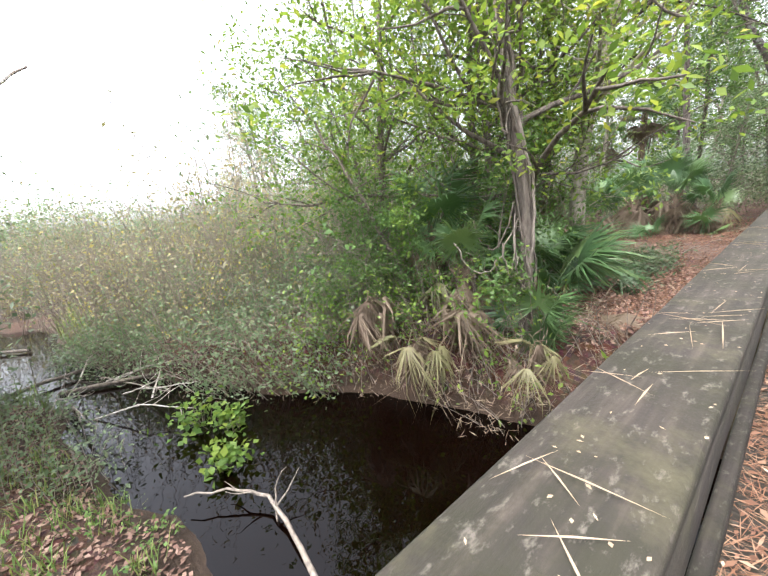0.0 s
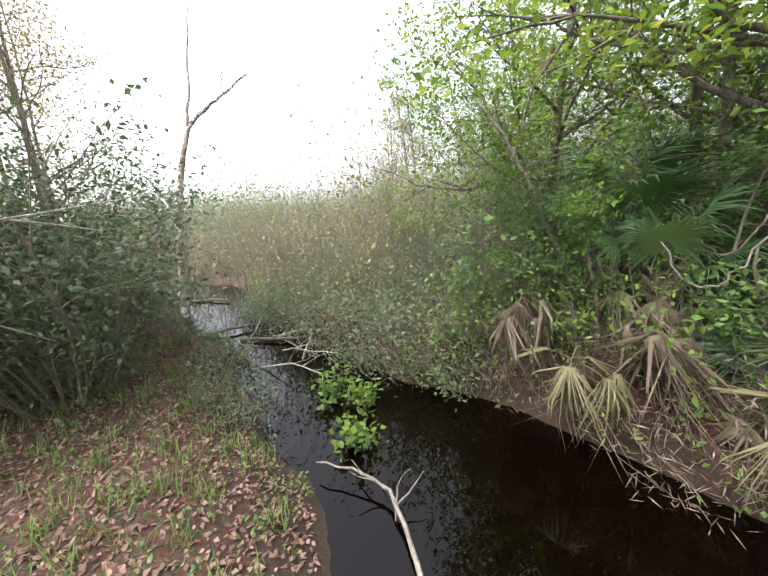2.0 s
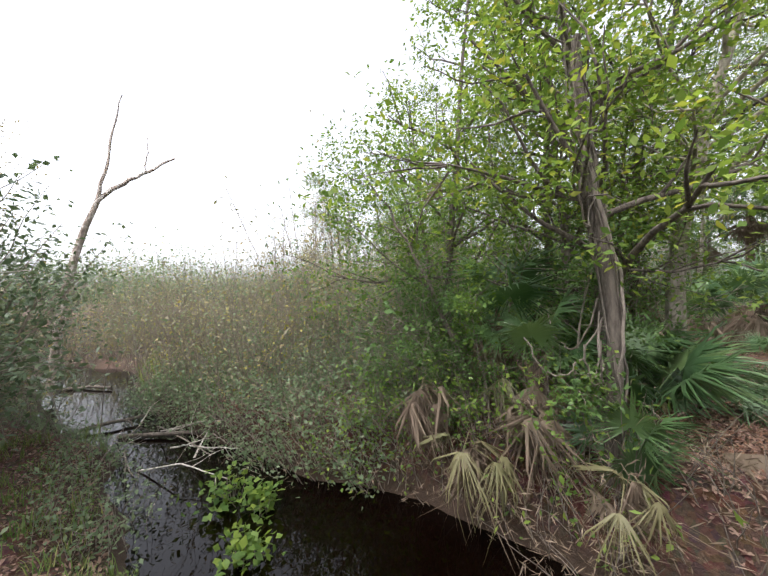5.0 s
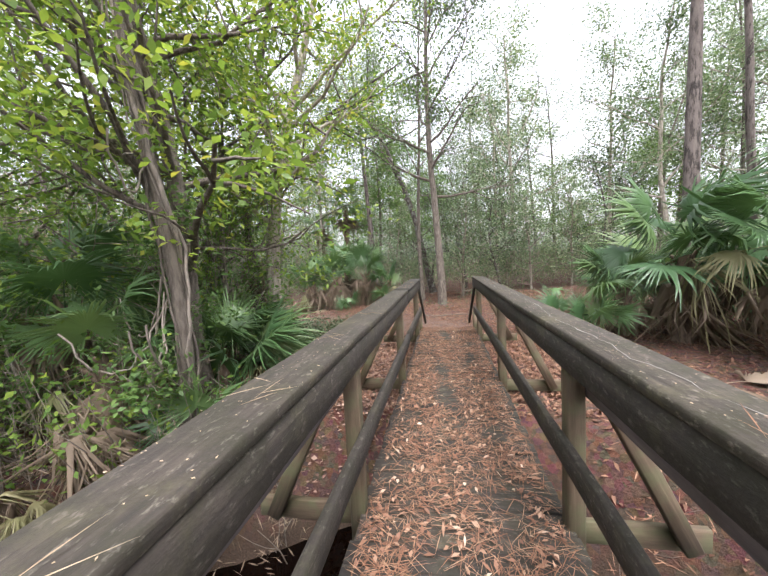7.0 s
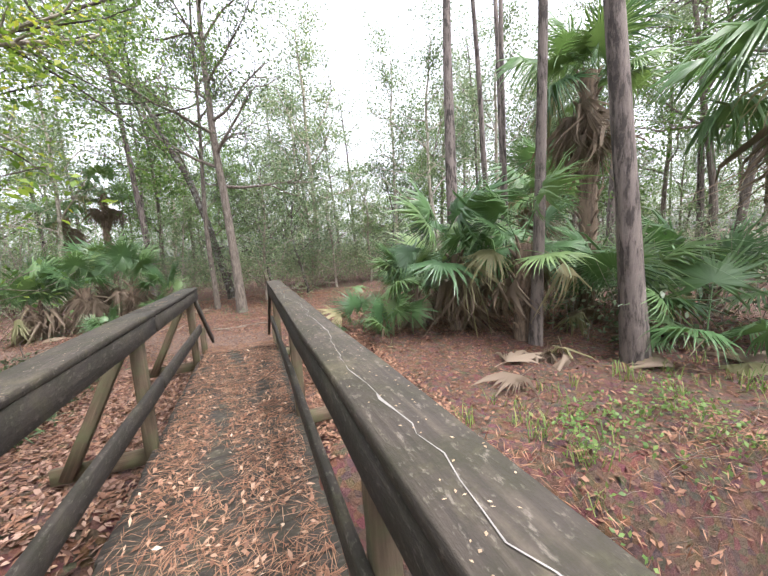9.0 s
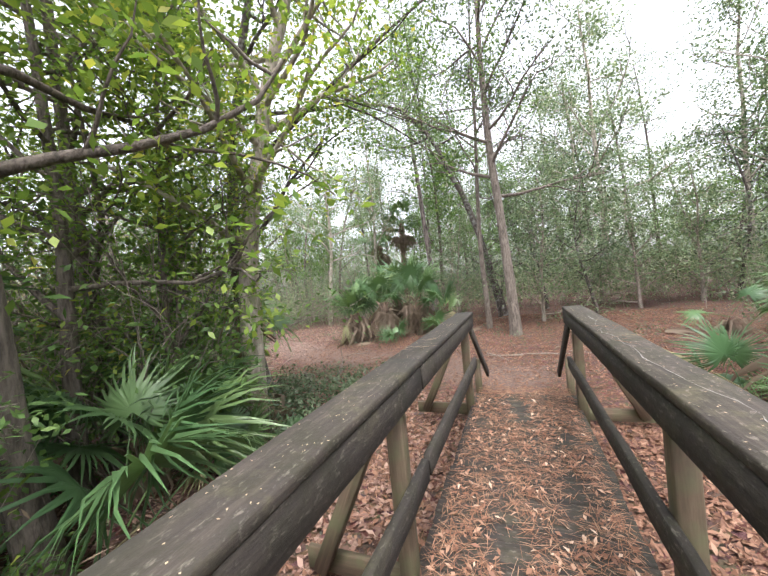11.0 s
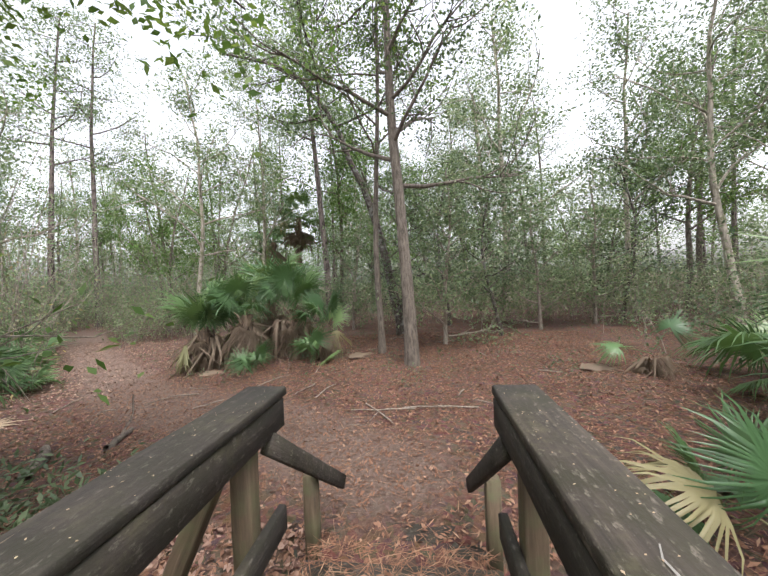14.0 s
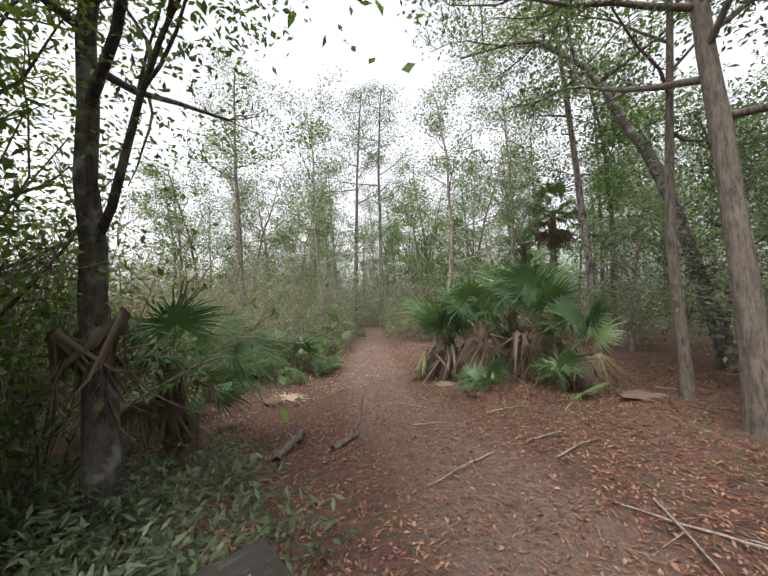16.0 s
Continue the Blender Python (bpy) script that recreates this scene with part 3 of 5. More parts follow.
# ---------- trees and shrubs ----------
def tree_parts(seed, h, r, bark, leaf, crown_from=0.35, limbs=12, limb_len=0.4, leaf_n=3000, leaf_len=0.1, leaf_w=0.045, wander=0.05, lean=(0, 0), rise=(15, 60), spread=0.22, extra=(), subs=4, sides=9, top_limbs=True, curve=None):
    """The stem with its limbs, and the crown of leaves along their twigs."""
    rng = np.random.default_rng(seed)
    if curve is None:
        way = np.array([lean[0], lean[1], 1.0])
        stem = bend(rng, (0, 0, -0.2), way, h + 0.2, 14, wander, 0.03)
    else:
        cv = np.array(curve, float)
        u = np.linspace(0, 1, 14)
        k = np.linspace(0, 1, len(cv))
        stem = np.stack([np.interp(u, k, cv[:, q]) for q in range(3)], 1) + rng.normal(0, 0.02, (14, 3))
    sr = r * (1 - 0.78 * np.linspace(0, 1, 14)) + r * 0.3 * np.exp(-np.linspace(0, 1, 14) * 22)
    tubes = [tube(stem, sr, sides, 0.06, rng)]
    tips = []

    def grow(start, d, ln, rad, depth):
        line = bend(rng, start, d, ln, 6, 0.16, 0.05)
        tubes.append(tube(line, np.linspace(rad, rad * 0.3, 6), 6 if depth == 0 else 4))
        if depth == 0:
            for q in range(subs):
                t = rng.uniform(0.25, 1.0)
                k = min(4, int(t * 5))
                p = line[k] + (line[k + 1] - line[k]) * (t * 5 - k)
                dd = line[k + 1] - line[k]
                dd = dd / np.linalg.norm(dd) + rng.normal(0, 0.6, 3)
                grow(p, dd, ln * rng.uniform(0.3, 0.6), rad * 0.4, 1)
        tips.append((line, ln))

    for k in range(limbs):
        t = crown_from + (1 - crown_from) * (k + rng.random()) / limbs
        q = min(12, int(t * 13))
        p = stem[q] + (stem[q + 1] - stem[q]) * (t * 13 - q)
        az, el = k * 2.4 + rng.normal(0, 0.4), radians(rng.uniform(*rise))
        d = (np.cos(az) * np.cos(el), np.sin(az) * np.cos(el), np.sin(el))
        grow(p, d, h * limb_len * (1 - 0.55 * (t - crown_from) / (1.001 - crown_from)) * rng.uniform(0.7, 1.15), sr[q] * 0.5, 0)
    for (hz, az, el, ln) in extra:
        q = min(12, int(hz / h * 13))
        a, e = radians(az), radians(el)
        grow(stem[q], (np.cos(a) * np.cos(e), np.sin(a) * np.cos(e), np.sin(e)), ln, sr[q] * 0.45, 0)
    bv, bf = join(tubes)
    stem_me = mesh_of("trunk", bv, bf, bark, True)
    if leaf is None:
        return stem_me, None
    w = np.array([ln for _, ln in tips])
    pick = rng.choice(len(tips), leaf_n, p=w / w.sum())
    t = rng.uniform(0.25, 1.05, leaf_n) * 5
    lines = np.array([l for l, _ in tips])
    k = np.clip(t.astype(int), 0, 4)
    base = lines[pick, k] + (lines[pick, k + 1] - lines[pick, k]) * (t - k)[:, None]
    clump = rng.normal(0, 1, (90, 3))
    base = base + rng.normal(0, spread * 0.75, (leaf_n, 3)) * [1, 1, 0.7] + clump[pick % 90] * spread * 0.9
    lv, lf = leaves(rng, base, leaf_len, leaf_w)
    return stem_me, mesh_of("crown", lv, lf, leaf)


def plant_tree(name, x, y, parts_, label, category="tree", group="", turn=0.0, size=1.0, z=None):
    t = thing(name, x, y, gz(x, y) if z is None else z, label, category, group, turn, size)
    child("trunk", parts_[0], t)
    if parts_[1]:
        child("crown", parts_[1], t)
    return t


def shrub_parts(seed, h, radius, stems, leaf, bark, leaf_n, leaf_len, leaf_w, spread=0.12, vase=0.5, low=0.2):
    rng = np.random.default_rng(seed)
    tubes, lines = [], []
    for k in range(stems):
        az = rng.uniform(0, 2 * np.pi)
        out = radius * np.sqrt(rng.random())
        p0 = np.array([np.cos(az) * out * 0.3, np.sin(az) * out * 0.3, -0.08])
        ln = h * rng.uniform(0.6, 1.1)
        d = np.array([np.cos(az) * vase * out / radius, np.sin(az) * vase * out / radius, 1.0])
        line = bend(rng, p0, d, ln, 7, 0.13, 0.0)
        tubes.append(tube(line, np.linspace(0.018, 0.004, 7), 4))
        lines.append(line)
        for q in range(3):
            j = int(rng.integers(2, 6))
            sub = bend(rng, line[j], line[j] - line[j - 1] + rng.normal(0, 0.25, 3), ln * 0.35, 7, 0.2, 0.0)
            tubes.append(tube(sub, np.linspace(0.008, 0.003, 7), 3))
            lines.append(sub)
    bv, bf = join(tubes)
    lines = np.array(lines)
    pick = rng.integers(0, len(lines), leaf_n)
    t = rng.uniform(low, 1.0, leaf_n) * 6
    k = np.clip(t.astype(int), 0, 5)
    base = lines[pick, k] + (lines[pick, k + 1] - lines[pick, k]) * (t - k)[:, None] + rng.normal(0, spread, (leaf_n, 3))
    base[:, 2] = np.maximum(base[:, 2], 0.02)
    lv, lf = leaves(rng, base, leaf_len, leaf_w, 0.1)
    return mesh_of("branchwork", bv, bf, bark), mesh_of("foliage", lv, lf, leaf)


def plant_shrub(name, x, y, parts_, label, category="shrub", group="", turn=0.0, size=1.0, z=None):
    t = thing(name, x, y, gz(x, y) if z is None else z, label, category, group, turn, size)
    child("branchwork", parts_[0], t)
    child("foliage", parts_[1], t)
    return t


# -- the far bank west of the bridge: bright saplings over the creek
sap = tree_parts(101, 7.5, 0.12, BARK, LEAF_BRIGHT, 0.22, 20, 0.34, 8500, 0.1, 0.05, 0.05, (-0.03, 0), (5, 45), 0.22,
                 extra=[(2.6, 215, 40, 2.0), (3.2, 240, 35, 2.0), (3.6, 190, 45, 2.0), (3.0, 255, 20, 1.8), (4.2, 225, 45, 2.2), (3.4, 300, 25, 1.7), (4.4, 330, 30, 1.6), (4.4, 20, 35, 2.0)])
sapling_a = plant_tree("sapling", -2.85, 4.05, sap, "slender grey sapling with bright yellow-green leaves over the creek", "tree")
child("dead_leaf_clump", FANS_DEAD[2], sapling_a, "dark withered leaves caught in the branches", pose(-1.32, -1.6, 3.5, 0, 75, 60) @ Matrix.Scale(0.45, 4))
sap2 = tree_parts(102, 6.0, 0.06, BARK, LEAF_BRIGHT, 0.3, 14, 0.4, 5000, 0.1, 0.048, 0.06, (0, 0), (0, 45), 0.22,
                  curve=[(0, 0, -0.2), (-0.5, -0.2, 1.6), (-1.1, -0.5, 3.0), (-1.8, -0.8, 4.3), (-2.6, -1.1, 5.4)])
plant_tree("sapling", -4.0, 2.95, sap2, "leaning thin sapling arching out over the water", "tree", size=0.75)
sap3 = tree_parts(103, 8.5, 0.1, BARK, LEAF_BRIGHT, 0.25, 20, 0.3, 5200, 0.105, 0.052, 0.04, (0.02, 0), (5, 50), 0.25)
plant_tree("sapling", -4.6, 5.4, sap3, "tall sapling with light green leaves", "tree")
plant_tree("sapling", -5.7, 3.7, sap3, "tall sapling with light green leaves by the creek", "tree", turn=95, size=0.95)
plant_tree("sapling", -3.8, 4.7, sap3, "slim sapling with light green leaves", "tree", turn=215, size=0.85)
plant_tree("sapling", -3.6, 5.5, sap3, "slim sapling in the shade beside the bridge", "tree", turn=40, size=0.6)
plant_tree("sapling", -4.3, 6.0, sap3, "leafy green sapling behind the palmettos", "tree", turn=140, size=0.7)
plant_tree("sapling", -7.2, 4.6, sap3, "slim light green sapling at the marsh edge", "tree", turn=300, size=0.8)
sap4 = tree_parts(104, 3.4, 0.035, TWIG, LEAF_GREEN, 0.15, 16, 0.35, 2600, 0.11, 0.05, 0.06, (0, 0), (0, 50), 0.16)
for (x, y, s, t) in [(-3.0, 3.3, 0.7, 20), (-3.8, 2.9, 0.6, 140), (-4.8, 2.5, 0.6, 300), (-3.5, 5.4, 0.85, 60)]:
    plant_tree("bank_shrub", x, y, sap4, "leafy green shrub crowding the creek bank", "shrub", "creek bank shrubs", t, s)
thicket = shrub_parts(111, 3.2, 1.2, 30, LEAF_GREEN, TWIG, 2000, 0.11, 0.055, 0.2, 0.5)
thicket2 = shrub_parts(112, 2.6, 1.2, 34, LEAF_GREY, TWIG, 2500, 0.095, 0.048, 0.2, 0.6)
for (x, y, s, t, w) in [(-6.6, 3.6, 1.0, 0, 0), (-5.5, 4.4, 1.15, 80, 0), (-8.2, 3.4, 1.05, 200, 1), (-6.2, 2.5, 0.7, 120, 1), (-7.4, 1.5, 0.65, 40, 1), (-5.1, 3.0, 0.7, 300, 0), (-9.2, 1.2, 0.75, 10, 1), (-6.6, 5.7, 1.3, 30, 0), (-5.2, 6.3, 1.2, 190, 0), (-3.7, 5.2, 0.7, 20, 0), (-4.2, 5.6, 0.85, 250, 0)]:
    plant_shrub("thicket", x, y, thicket2 if w else thicket, "tangled grey-green thicket on the far bank", "shrub", "far bank thicket", t, s)

# vine-wrapped stem at the bank's edge
vine_tree = thing("vine_wrapped_tree", -2.5, 3.15, gz(-2.5, 3.15), "crooked stem wrapped in thick grey-brown vines", "tree")
rv = np.random.default_rng(119)
zv = np.linspace(-0.2, 4.6, 26)
core = np.stack([0.1 * np.sin(zv * 1.1), 0.07 * np.sin(zv * 0.8 + 1), zv], 1)
tv_, tf_ = tube(core, np.linspace(0.085, 0.04, 26), 9, 0.08, rv)
child("trunk", mesh_of("trunk", tv_, tf_, BARK, True), vine_tree)
for k in range(7):
    tw = rv.uniform(0.7, 2.2) * rv.choice([-1, 1])
    ph, wide = rv.uniform(0, 6.3), rv.uniform(0.05, 0.1)
    line = core + np.stack([wide * np.cos(zv * tw + ph), wide * np.sin(zv * tw + ph), np.zeros(26)], 1) * (1 + 0.35 * np.sin(zv * 1.7 + ph))[:, None] + rv.normal(0, 0.012, (26, 3))
    tv_, tf_ = tube(line, np.full(26, rv.uniform(0.009, 0.024)), 6, 0.06, rv)
    child("vine", mesh_of("vine", tv_, tf_, TWIG if k % 2 else BARK, True), vine_tree)
for k in range(5):
    a0, z0 = rv.uniform(0, 6.3), rv.uniform(1.6, 3.6)
    e = np.array([np.cos(a0), np.sin(a0), 0]) * rv.uniform(0.5, 1.1)
    u_ = np.linspace(0, 1, 14)
    line = np.array([0, 0, z0]) + u_[:, None] * e + np.stack([np.zeros(14), np.zeros(14), -2.2 * u_ + 2.0 * u_ ** 2], 1) + rv.normal(0, 0.015, (14, 3))
    tv_, tf_ = tube(line, np.full(14, 0.009), 5)
    child("vine", mesh_of("vine", tv_, tf_, TWIG, True), vine_tree)

# palms on the far bank
palm("cabbage_palm", -4.2, 3.6, 1.45, 9, 3, 0.8, 201, "dark green fan palm rising between saplings", spread_lo=5)
palm("cabbage_palm", -3.4, 3.3, 0.9, 7, 5, 0.6, 202, "young fan palm with brown hanging skirt", spread_lo=10)
palm("saw_palmetto", -2.3, 3.2, 0.1, 7, 1, 0.5, 203, "upright green palmetto at the bank edge", spread_lo=52, pale=0)
palm("saw_palmetto", -3.4, 2.2, 0.15, 0, 5, 0.5, 204, "drooping yellowing palmetto hanging over the water", spread_lo=-35, pale=5, z=-0.3, hang=True)
palm("saw_palmetto", -2.0, 2.6, 0.12, 0, 2, 0.42, 205, "pale drooping palmetto on the mud bank", spread_lo=-40, pale=4, z=-0.1, hang=True)
palm("dead_palmetto", -4.2, 2.15, 0.3, 0, 10, 0.6, 206, "collapsed brown palmetto fronds on the bank", "dead palm", pale=0, z=0.05, hang=True)
palm("dead_palmetto", -6.9, 2.75, 0.3, 0, 6, 0.55, 207, "grey bleached palmetto skirt among shrubs", "dead palm", pale=0, z=-0.1, hang=True)
palm("dead_palmetto", -3.1, 2.75, 0.35, 0, 9, 0.62, 208, "brown dead palmetto skirt above the water", "dead palm", pale=0, z=0.0, hang=True)
palm("saw_palmetto", -2.75, 4.5, 0.15, 7, 1, 0.85, 212, "green palmetto with upright stalks beside the bridge", spread_lo=30)
palm("saw_palmetto", -3.4, 5.0, 0.5, 9, 3, 0.9, 213, "dense green palmetto under the saplings", spread_lo=20)
palm("saw_palmetto", -2.5, 5.3, 0.05, 4, 2, 0.6, 214, "ragged palmetto in the shade", spread_lo=15)

# pale stem and dark leaning stem by the path
pale_t = tree_parts(121, 9, 0.15, BARK_PALE, LEAF_BRIGHT, 0.45, 13, 0.36, 10000, 0.085, 0.042, 0.02, (0.1, 0), (5, 50), 0.28,
                    curve=[(-0.05, 0, -0.2), (0.0, 0.0, 1.6), (0.2, 0.14, 3.2), (0.45, 0.3, 4.6), (0.9, 0.6, 6.5), (1.6, 0.9, 9.0)], extra=[(5.2, 350, 30, 2.4), (3.5, 300, 10, 1.9), (4.0, 330, 15, 2.0), (3.2, 260, 8, 1.7), (4.4, 280, 20, 2.0)])
plant_tree("tree", -3.05, 6.2, pale_t, "pale smooth-barked tree with mossy foot", "tree")
dark_t = tree_parts(122, 9, 0.15, BARK_DARK, LEAF_GREEN, 0.5, 11, 0.4, 8500, 0.08, 0.04, 0.02, (0, 0), (15, 50), 0.28,
                    curve=[(0.25, 0.1, -0.2), (-0.1, 0.05, 1.4), (-0.15, 0, 2.6), (0.0, 0, 4.2), (0.45, 0.1, 6.0), (1.2, 0.2, 9.0)], extra=[(4.0, 20, 42, 2.4)])
plant_tree("tree", -3.85, 7.0, dark_t, "dark rough-barked leaning tree draped with a dead frond", "tree")
palm("cabbage_palm", -5.0, 7.8, 1.3, 9, 5, 0.75, 209, "fan palm behind two leaning trunks", spread_lo=0)
drape = thing("draped_frond", -3.85, 7.0, gz(-3.85, 7.0), "long dead brown palm fronds draped down a trunk", "dead palm")
for (dx_, dy_, z_, az_, sc_) in [(-0.28, -0.02, 2.35, 200, 1.15), (0.02, 0.2, 2.45, 60, 1.05), (-0.1, -0.2, 2.3, 290, 1.0), (-0.34, 0.1, 2.3, 170, 0.9)]:
    child("dead_frond", FANS_HANG[1], drape, "", pose(dx_ * 0.7, dy_, z_ - 0.15, 0, 84, az_) @ Matrix.Diagonal((sc_, 0.5 * sc_, 0.5 * sc_, 1)))
palm("dead_palmetto", -2.95, 6.3, 0.1, 0, 3, 0.6, 211, "withered brown frond beside the path", "dead palm", pale=0, z=0.3, hang=True)

# -- oak pair beyond the landing, with its fine-leaved thicket
oak = tree_parts(131, 13, 0.15, BARK, LEAF_DARK, 0.3, 22, 0.28, 8000, 0.11, 0.055, 0.02, (0.0, 0), (0, 55), 0.3, subs=6)
plant_tree("oak", -0.03, 12.95, oak, "grey mossy-footed oak at the end of the landing", "tree", turn=30)
oak2 = tree_parts(132, 12, 0.085, BARK, LEAF_GREEN, 0.35, 18, 0.28, 6000, 0.11, 0.055, 0.03, (0.02, 0.0), (0, 55), 0.3, subs=6)
plant_tree("oak", -0.8, 13.95, oak2, "slim grey oak with small dark leaves", "tree", turn=100)
lean_oak = tree_parts(133, 13, 0.16, BARK_DARK, LEAF_GREY, 0.55, 12, 0.35, 10000, 0.11, 0.055, 0.02, (0, 0), (0, 45), 0.32,
                      curve=[(1.6, -0.4, -0.2), (0.9, 0, 3.0), (0.2, 0, 5.5), (-0.9, 0, 8.0), (-2.2, -0.3, 9.6), (-4.6, -0.6, 10.2)])
plant_tree("oak", -2.0, 17.6, lean_oak, "dark leaning oak with an arching top", "tree")
holly = tree_parts(134, 4.8, 0.06, TWIG, LEAF_GREY, 0.08, 24, 0.36, 4200, 0.125, 0.06, 0.05, (0, 0), (-5, 45), 0.26, subs=7)
holly2 = tree_parts(135, 6.0, 0.07, BARK_DARK, LEAF_DARK, 0.2, 20, 0.33, 3400, 0.12, 0.055, 0.07, (0.05, 0), (-5, 50), 0.24, subs=6)
for k, (x, y, s, t) in enumerate([(0.8, 14.9, 0.95, 0), (2.6, 16.4, 0.9, 70), (4.2, 17.6, 1.0, 160), (-0.6, 16.6, 0.9, 240), (6.2, 18.2, 1.05, 310), (1.2, 18.8, 1.1, 30), (-2.6, 19.0, 1.0, 100), (7.8, 19.4, 1.1, 200), (3.4, 19.8, 1.2, 20)]):
    plant_tree("understory_tree", x, y, holly2 if k % 2 else holly, "dark crooked understory tree with small leaves" if k % 2 else "dense grey-green small-leaved understory tree", "tree", "understory trees", t, s)

# palmetto clumps beyond the landing
for k, (x, y, h, lv, dd, s) in enumerate([(-5.3, 13.5, 1.0, 7, 9, 0.85), (-4.2, 13.6, 1.3, 6, 13, 0.85), (-3.1, 14.0, 1.3, 6, 13, 0.85), (-2.2, 13.8, 0.9, 5, 9, 0.75), (-5.9, 14.6, 0.9, 8, 4, 1.0), (-4.2, 15.0, 1.5, 9, 4, 1.1)]):
    palm("saw_palmetto", x, y, h, lv, dd, s, 220 + k, "green palmetto with brown dead fronds beneath", spread_lo=44, hang=True, group="palmettos by the trail fork")
for k, (x, y, h, lv, dd, s) in enumerate([(-8.5, 9.3, 0.1, 7, 3, 0.8), (-9.3, 10.0, 0.15, 8, 3, 0.85), (-9.6, 11.0, 0.3, 8, 4, 0.9), (-8.8, 11.5, 0.2, 7, 4, 0.85), (-9.2, 12.5, 0.1, 7, 2, 0.85), (-10.5, 12.4, 0.3, 7, 2, 0.9), (-11.2, 10.4, 0.5, 8, 4, 1.0), (-7.9, 8.7, 0.1, 6, 3, 0.75), (-10.2, 9.2, 0.4, 8, 3, 0.95), (-11.6, 14.2, 0.3, 8, 3, 0.9), (-6.6, 8.1, 0.2, 6, 3, 0.8)]):
    palm("saw_palmetto", x, y, h, lv, dd, s * 0.82, 240 + k, "low green palmetto beside the side trail", spread_lo=15, group="palmettos by the side trail")
palm("small_palmetto", -3.5, 12.5, 0.0, 4, 0, 0.5, 260, "small fresh green palmetto seedling", spread_lo=45, pale=0)
palm("small_palmetto", -2.3, 13.0, 0.0, 4, 1, 0.6, 261, "small palmetto in the leaf litter", spread_lo=35, pale=0)

# -- east side: pines, palmettos, cabbage palms
for k, (x, y, h, r, ln, sd) in enumerate([(5.0, 4.22, 15, 0.145, (-0.05, 0.01), 141), (4.5, 5.45, 15, 0.09, (0.03, 0.0), 142), (6.5, 10.7, 17, 0.22, (0.08, 0.1), 143), (6.3, 8.1, 16, 0.075, (0.0, 0), 144), (7.6, 9.6, 16, 0.1, (0.03, 0.02), 145), (8.6, 11.5, 17, 0.12, (-0.02, 0), 146)]):
    pt_ = tree_parts(sd, h, r, BARK_PINE, LEAF_GREEN, 0.62, 10, 0.2, 2200, 0.16, 0.012, 0.012, ln, (0, 40), 0.3, sides=12)
    plant_tree("pine", x, y, pt_, "tall pine with furrowed grey-brown plated bark", "tree", "pines")
palm("cabbage_palm", 4.05, 6.95, 1.5, 15, 8, 1.0, 270, "large fan palm with ragged hanging dead fronds", spread_lo=-10, pale=2, hang=True)
palm("cabbage_palm", 3.4, 7.6, 0.9, 9, 6, 0.85, 271, "broad green fan palm near the railing", spread_lo=5)
palm("saw_palmetto", 2.6, 6.9, 0.1, 7, 2, 0.55, 272, "bright green palmetto beside the bridge", spread_lo=30)
palm("saw_palmetto", 2.35, 8.2, 0.05, 5, 0, 0.5, 273, "low palmetto by the landing", spread_lo=15)
reach = palm("saw_palmetto", 2.3, 7.55, 0.05, 2, 0, 0.55, 274, "palmetto whose fronds reach over the railing", spread_lo=55, pale=0)
child("ageing_frond", FANS_PALE[0], reach, "pale stretched-out frond", pose(0, 0, 0.15, 0, -38, 150) @ Matrix.Scale(0.72, 4))
palm("cabbage_palm", 7.15, 3.3, 3.7, 16, 12, 1.15, 275, "tall cabbage palm with a shaggy boot-clad trunk", stem_r=0.2, spread_lo=-25, pale=2, hang=True)
palm("cabbage_palm", 6.65, 6.2, 4.7, 14, 14, 1.0, 276, "cabbage palm with a thick skirt of dead fronds", stem_r=0.16, spread_lo=-20, hang=True)
palm("cabbage_palm", 4.5, 5.7, 1.6, 8, 4, 0.85, 277, "fan palm with a bleached frond among pine trunks", spread_lo=-5, pale=3)
palm("saw_palmetto", 5.9, 3.9, 0.2, 7, 4, 0.8, 278, "palmetto on the creek bank", spread_lo=5)
palm("cabbage_palm", 4.8, 8.9, 0.8, 10, 3, 1.0, 279, "fan palm at the wood's edge", spread_lo=0)
palm("saw_palmetto", 5.6, 7.6, 0.5, 9, 3, 1.0, 280, "green palmetto in the wood's shade", spread_lo=5)
palm("saw_palmetto", 7.6, 7.4, 0.5, 9, 3, 1.1, 281, "green palmetto in the wood's shade", spread_lo=5)
palm("saw_palmetto", 6.2, 5.2, 0.6, 9, 4, 1.0, 286, "green palmetto between pine and palm trunks", spread_lo=5)
palm("saw_palmetto", 8.4, 5.0, 0.5, 9, 4, 1.1, 287, "green palmetto in the wood's shade", spread_lo=5)
palm("dead_palmetto", 4.1, 4.7, 0.25, 0, 3, 0.6, 282, "pale dead fan leaning on the bank", "dead palm", pale=1, hang=True)
palm("dead_palmetto", 4.1, 11.8, 0.4, 2, 6, 0.6, 283, "withered brown palmetto stump", "dead palm", pale=0, hang=True)
palm("saw_palmetto", 5.4, 11.0, 0.3, 8, 3, 0.9, 284, "palmetto at the wood's edge", spread_lo=5)
palm("cabbage_palm", 8.8, 9.6, 3.2, 14, 8, 1.1, 285, "cabbage palm behind pines", stem_r=0.16, spread_lo=-20)

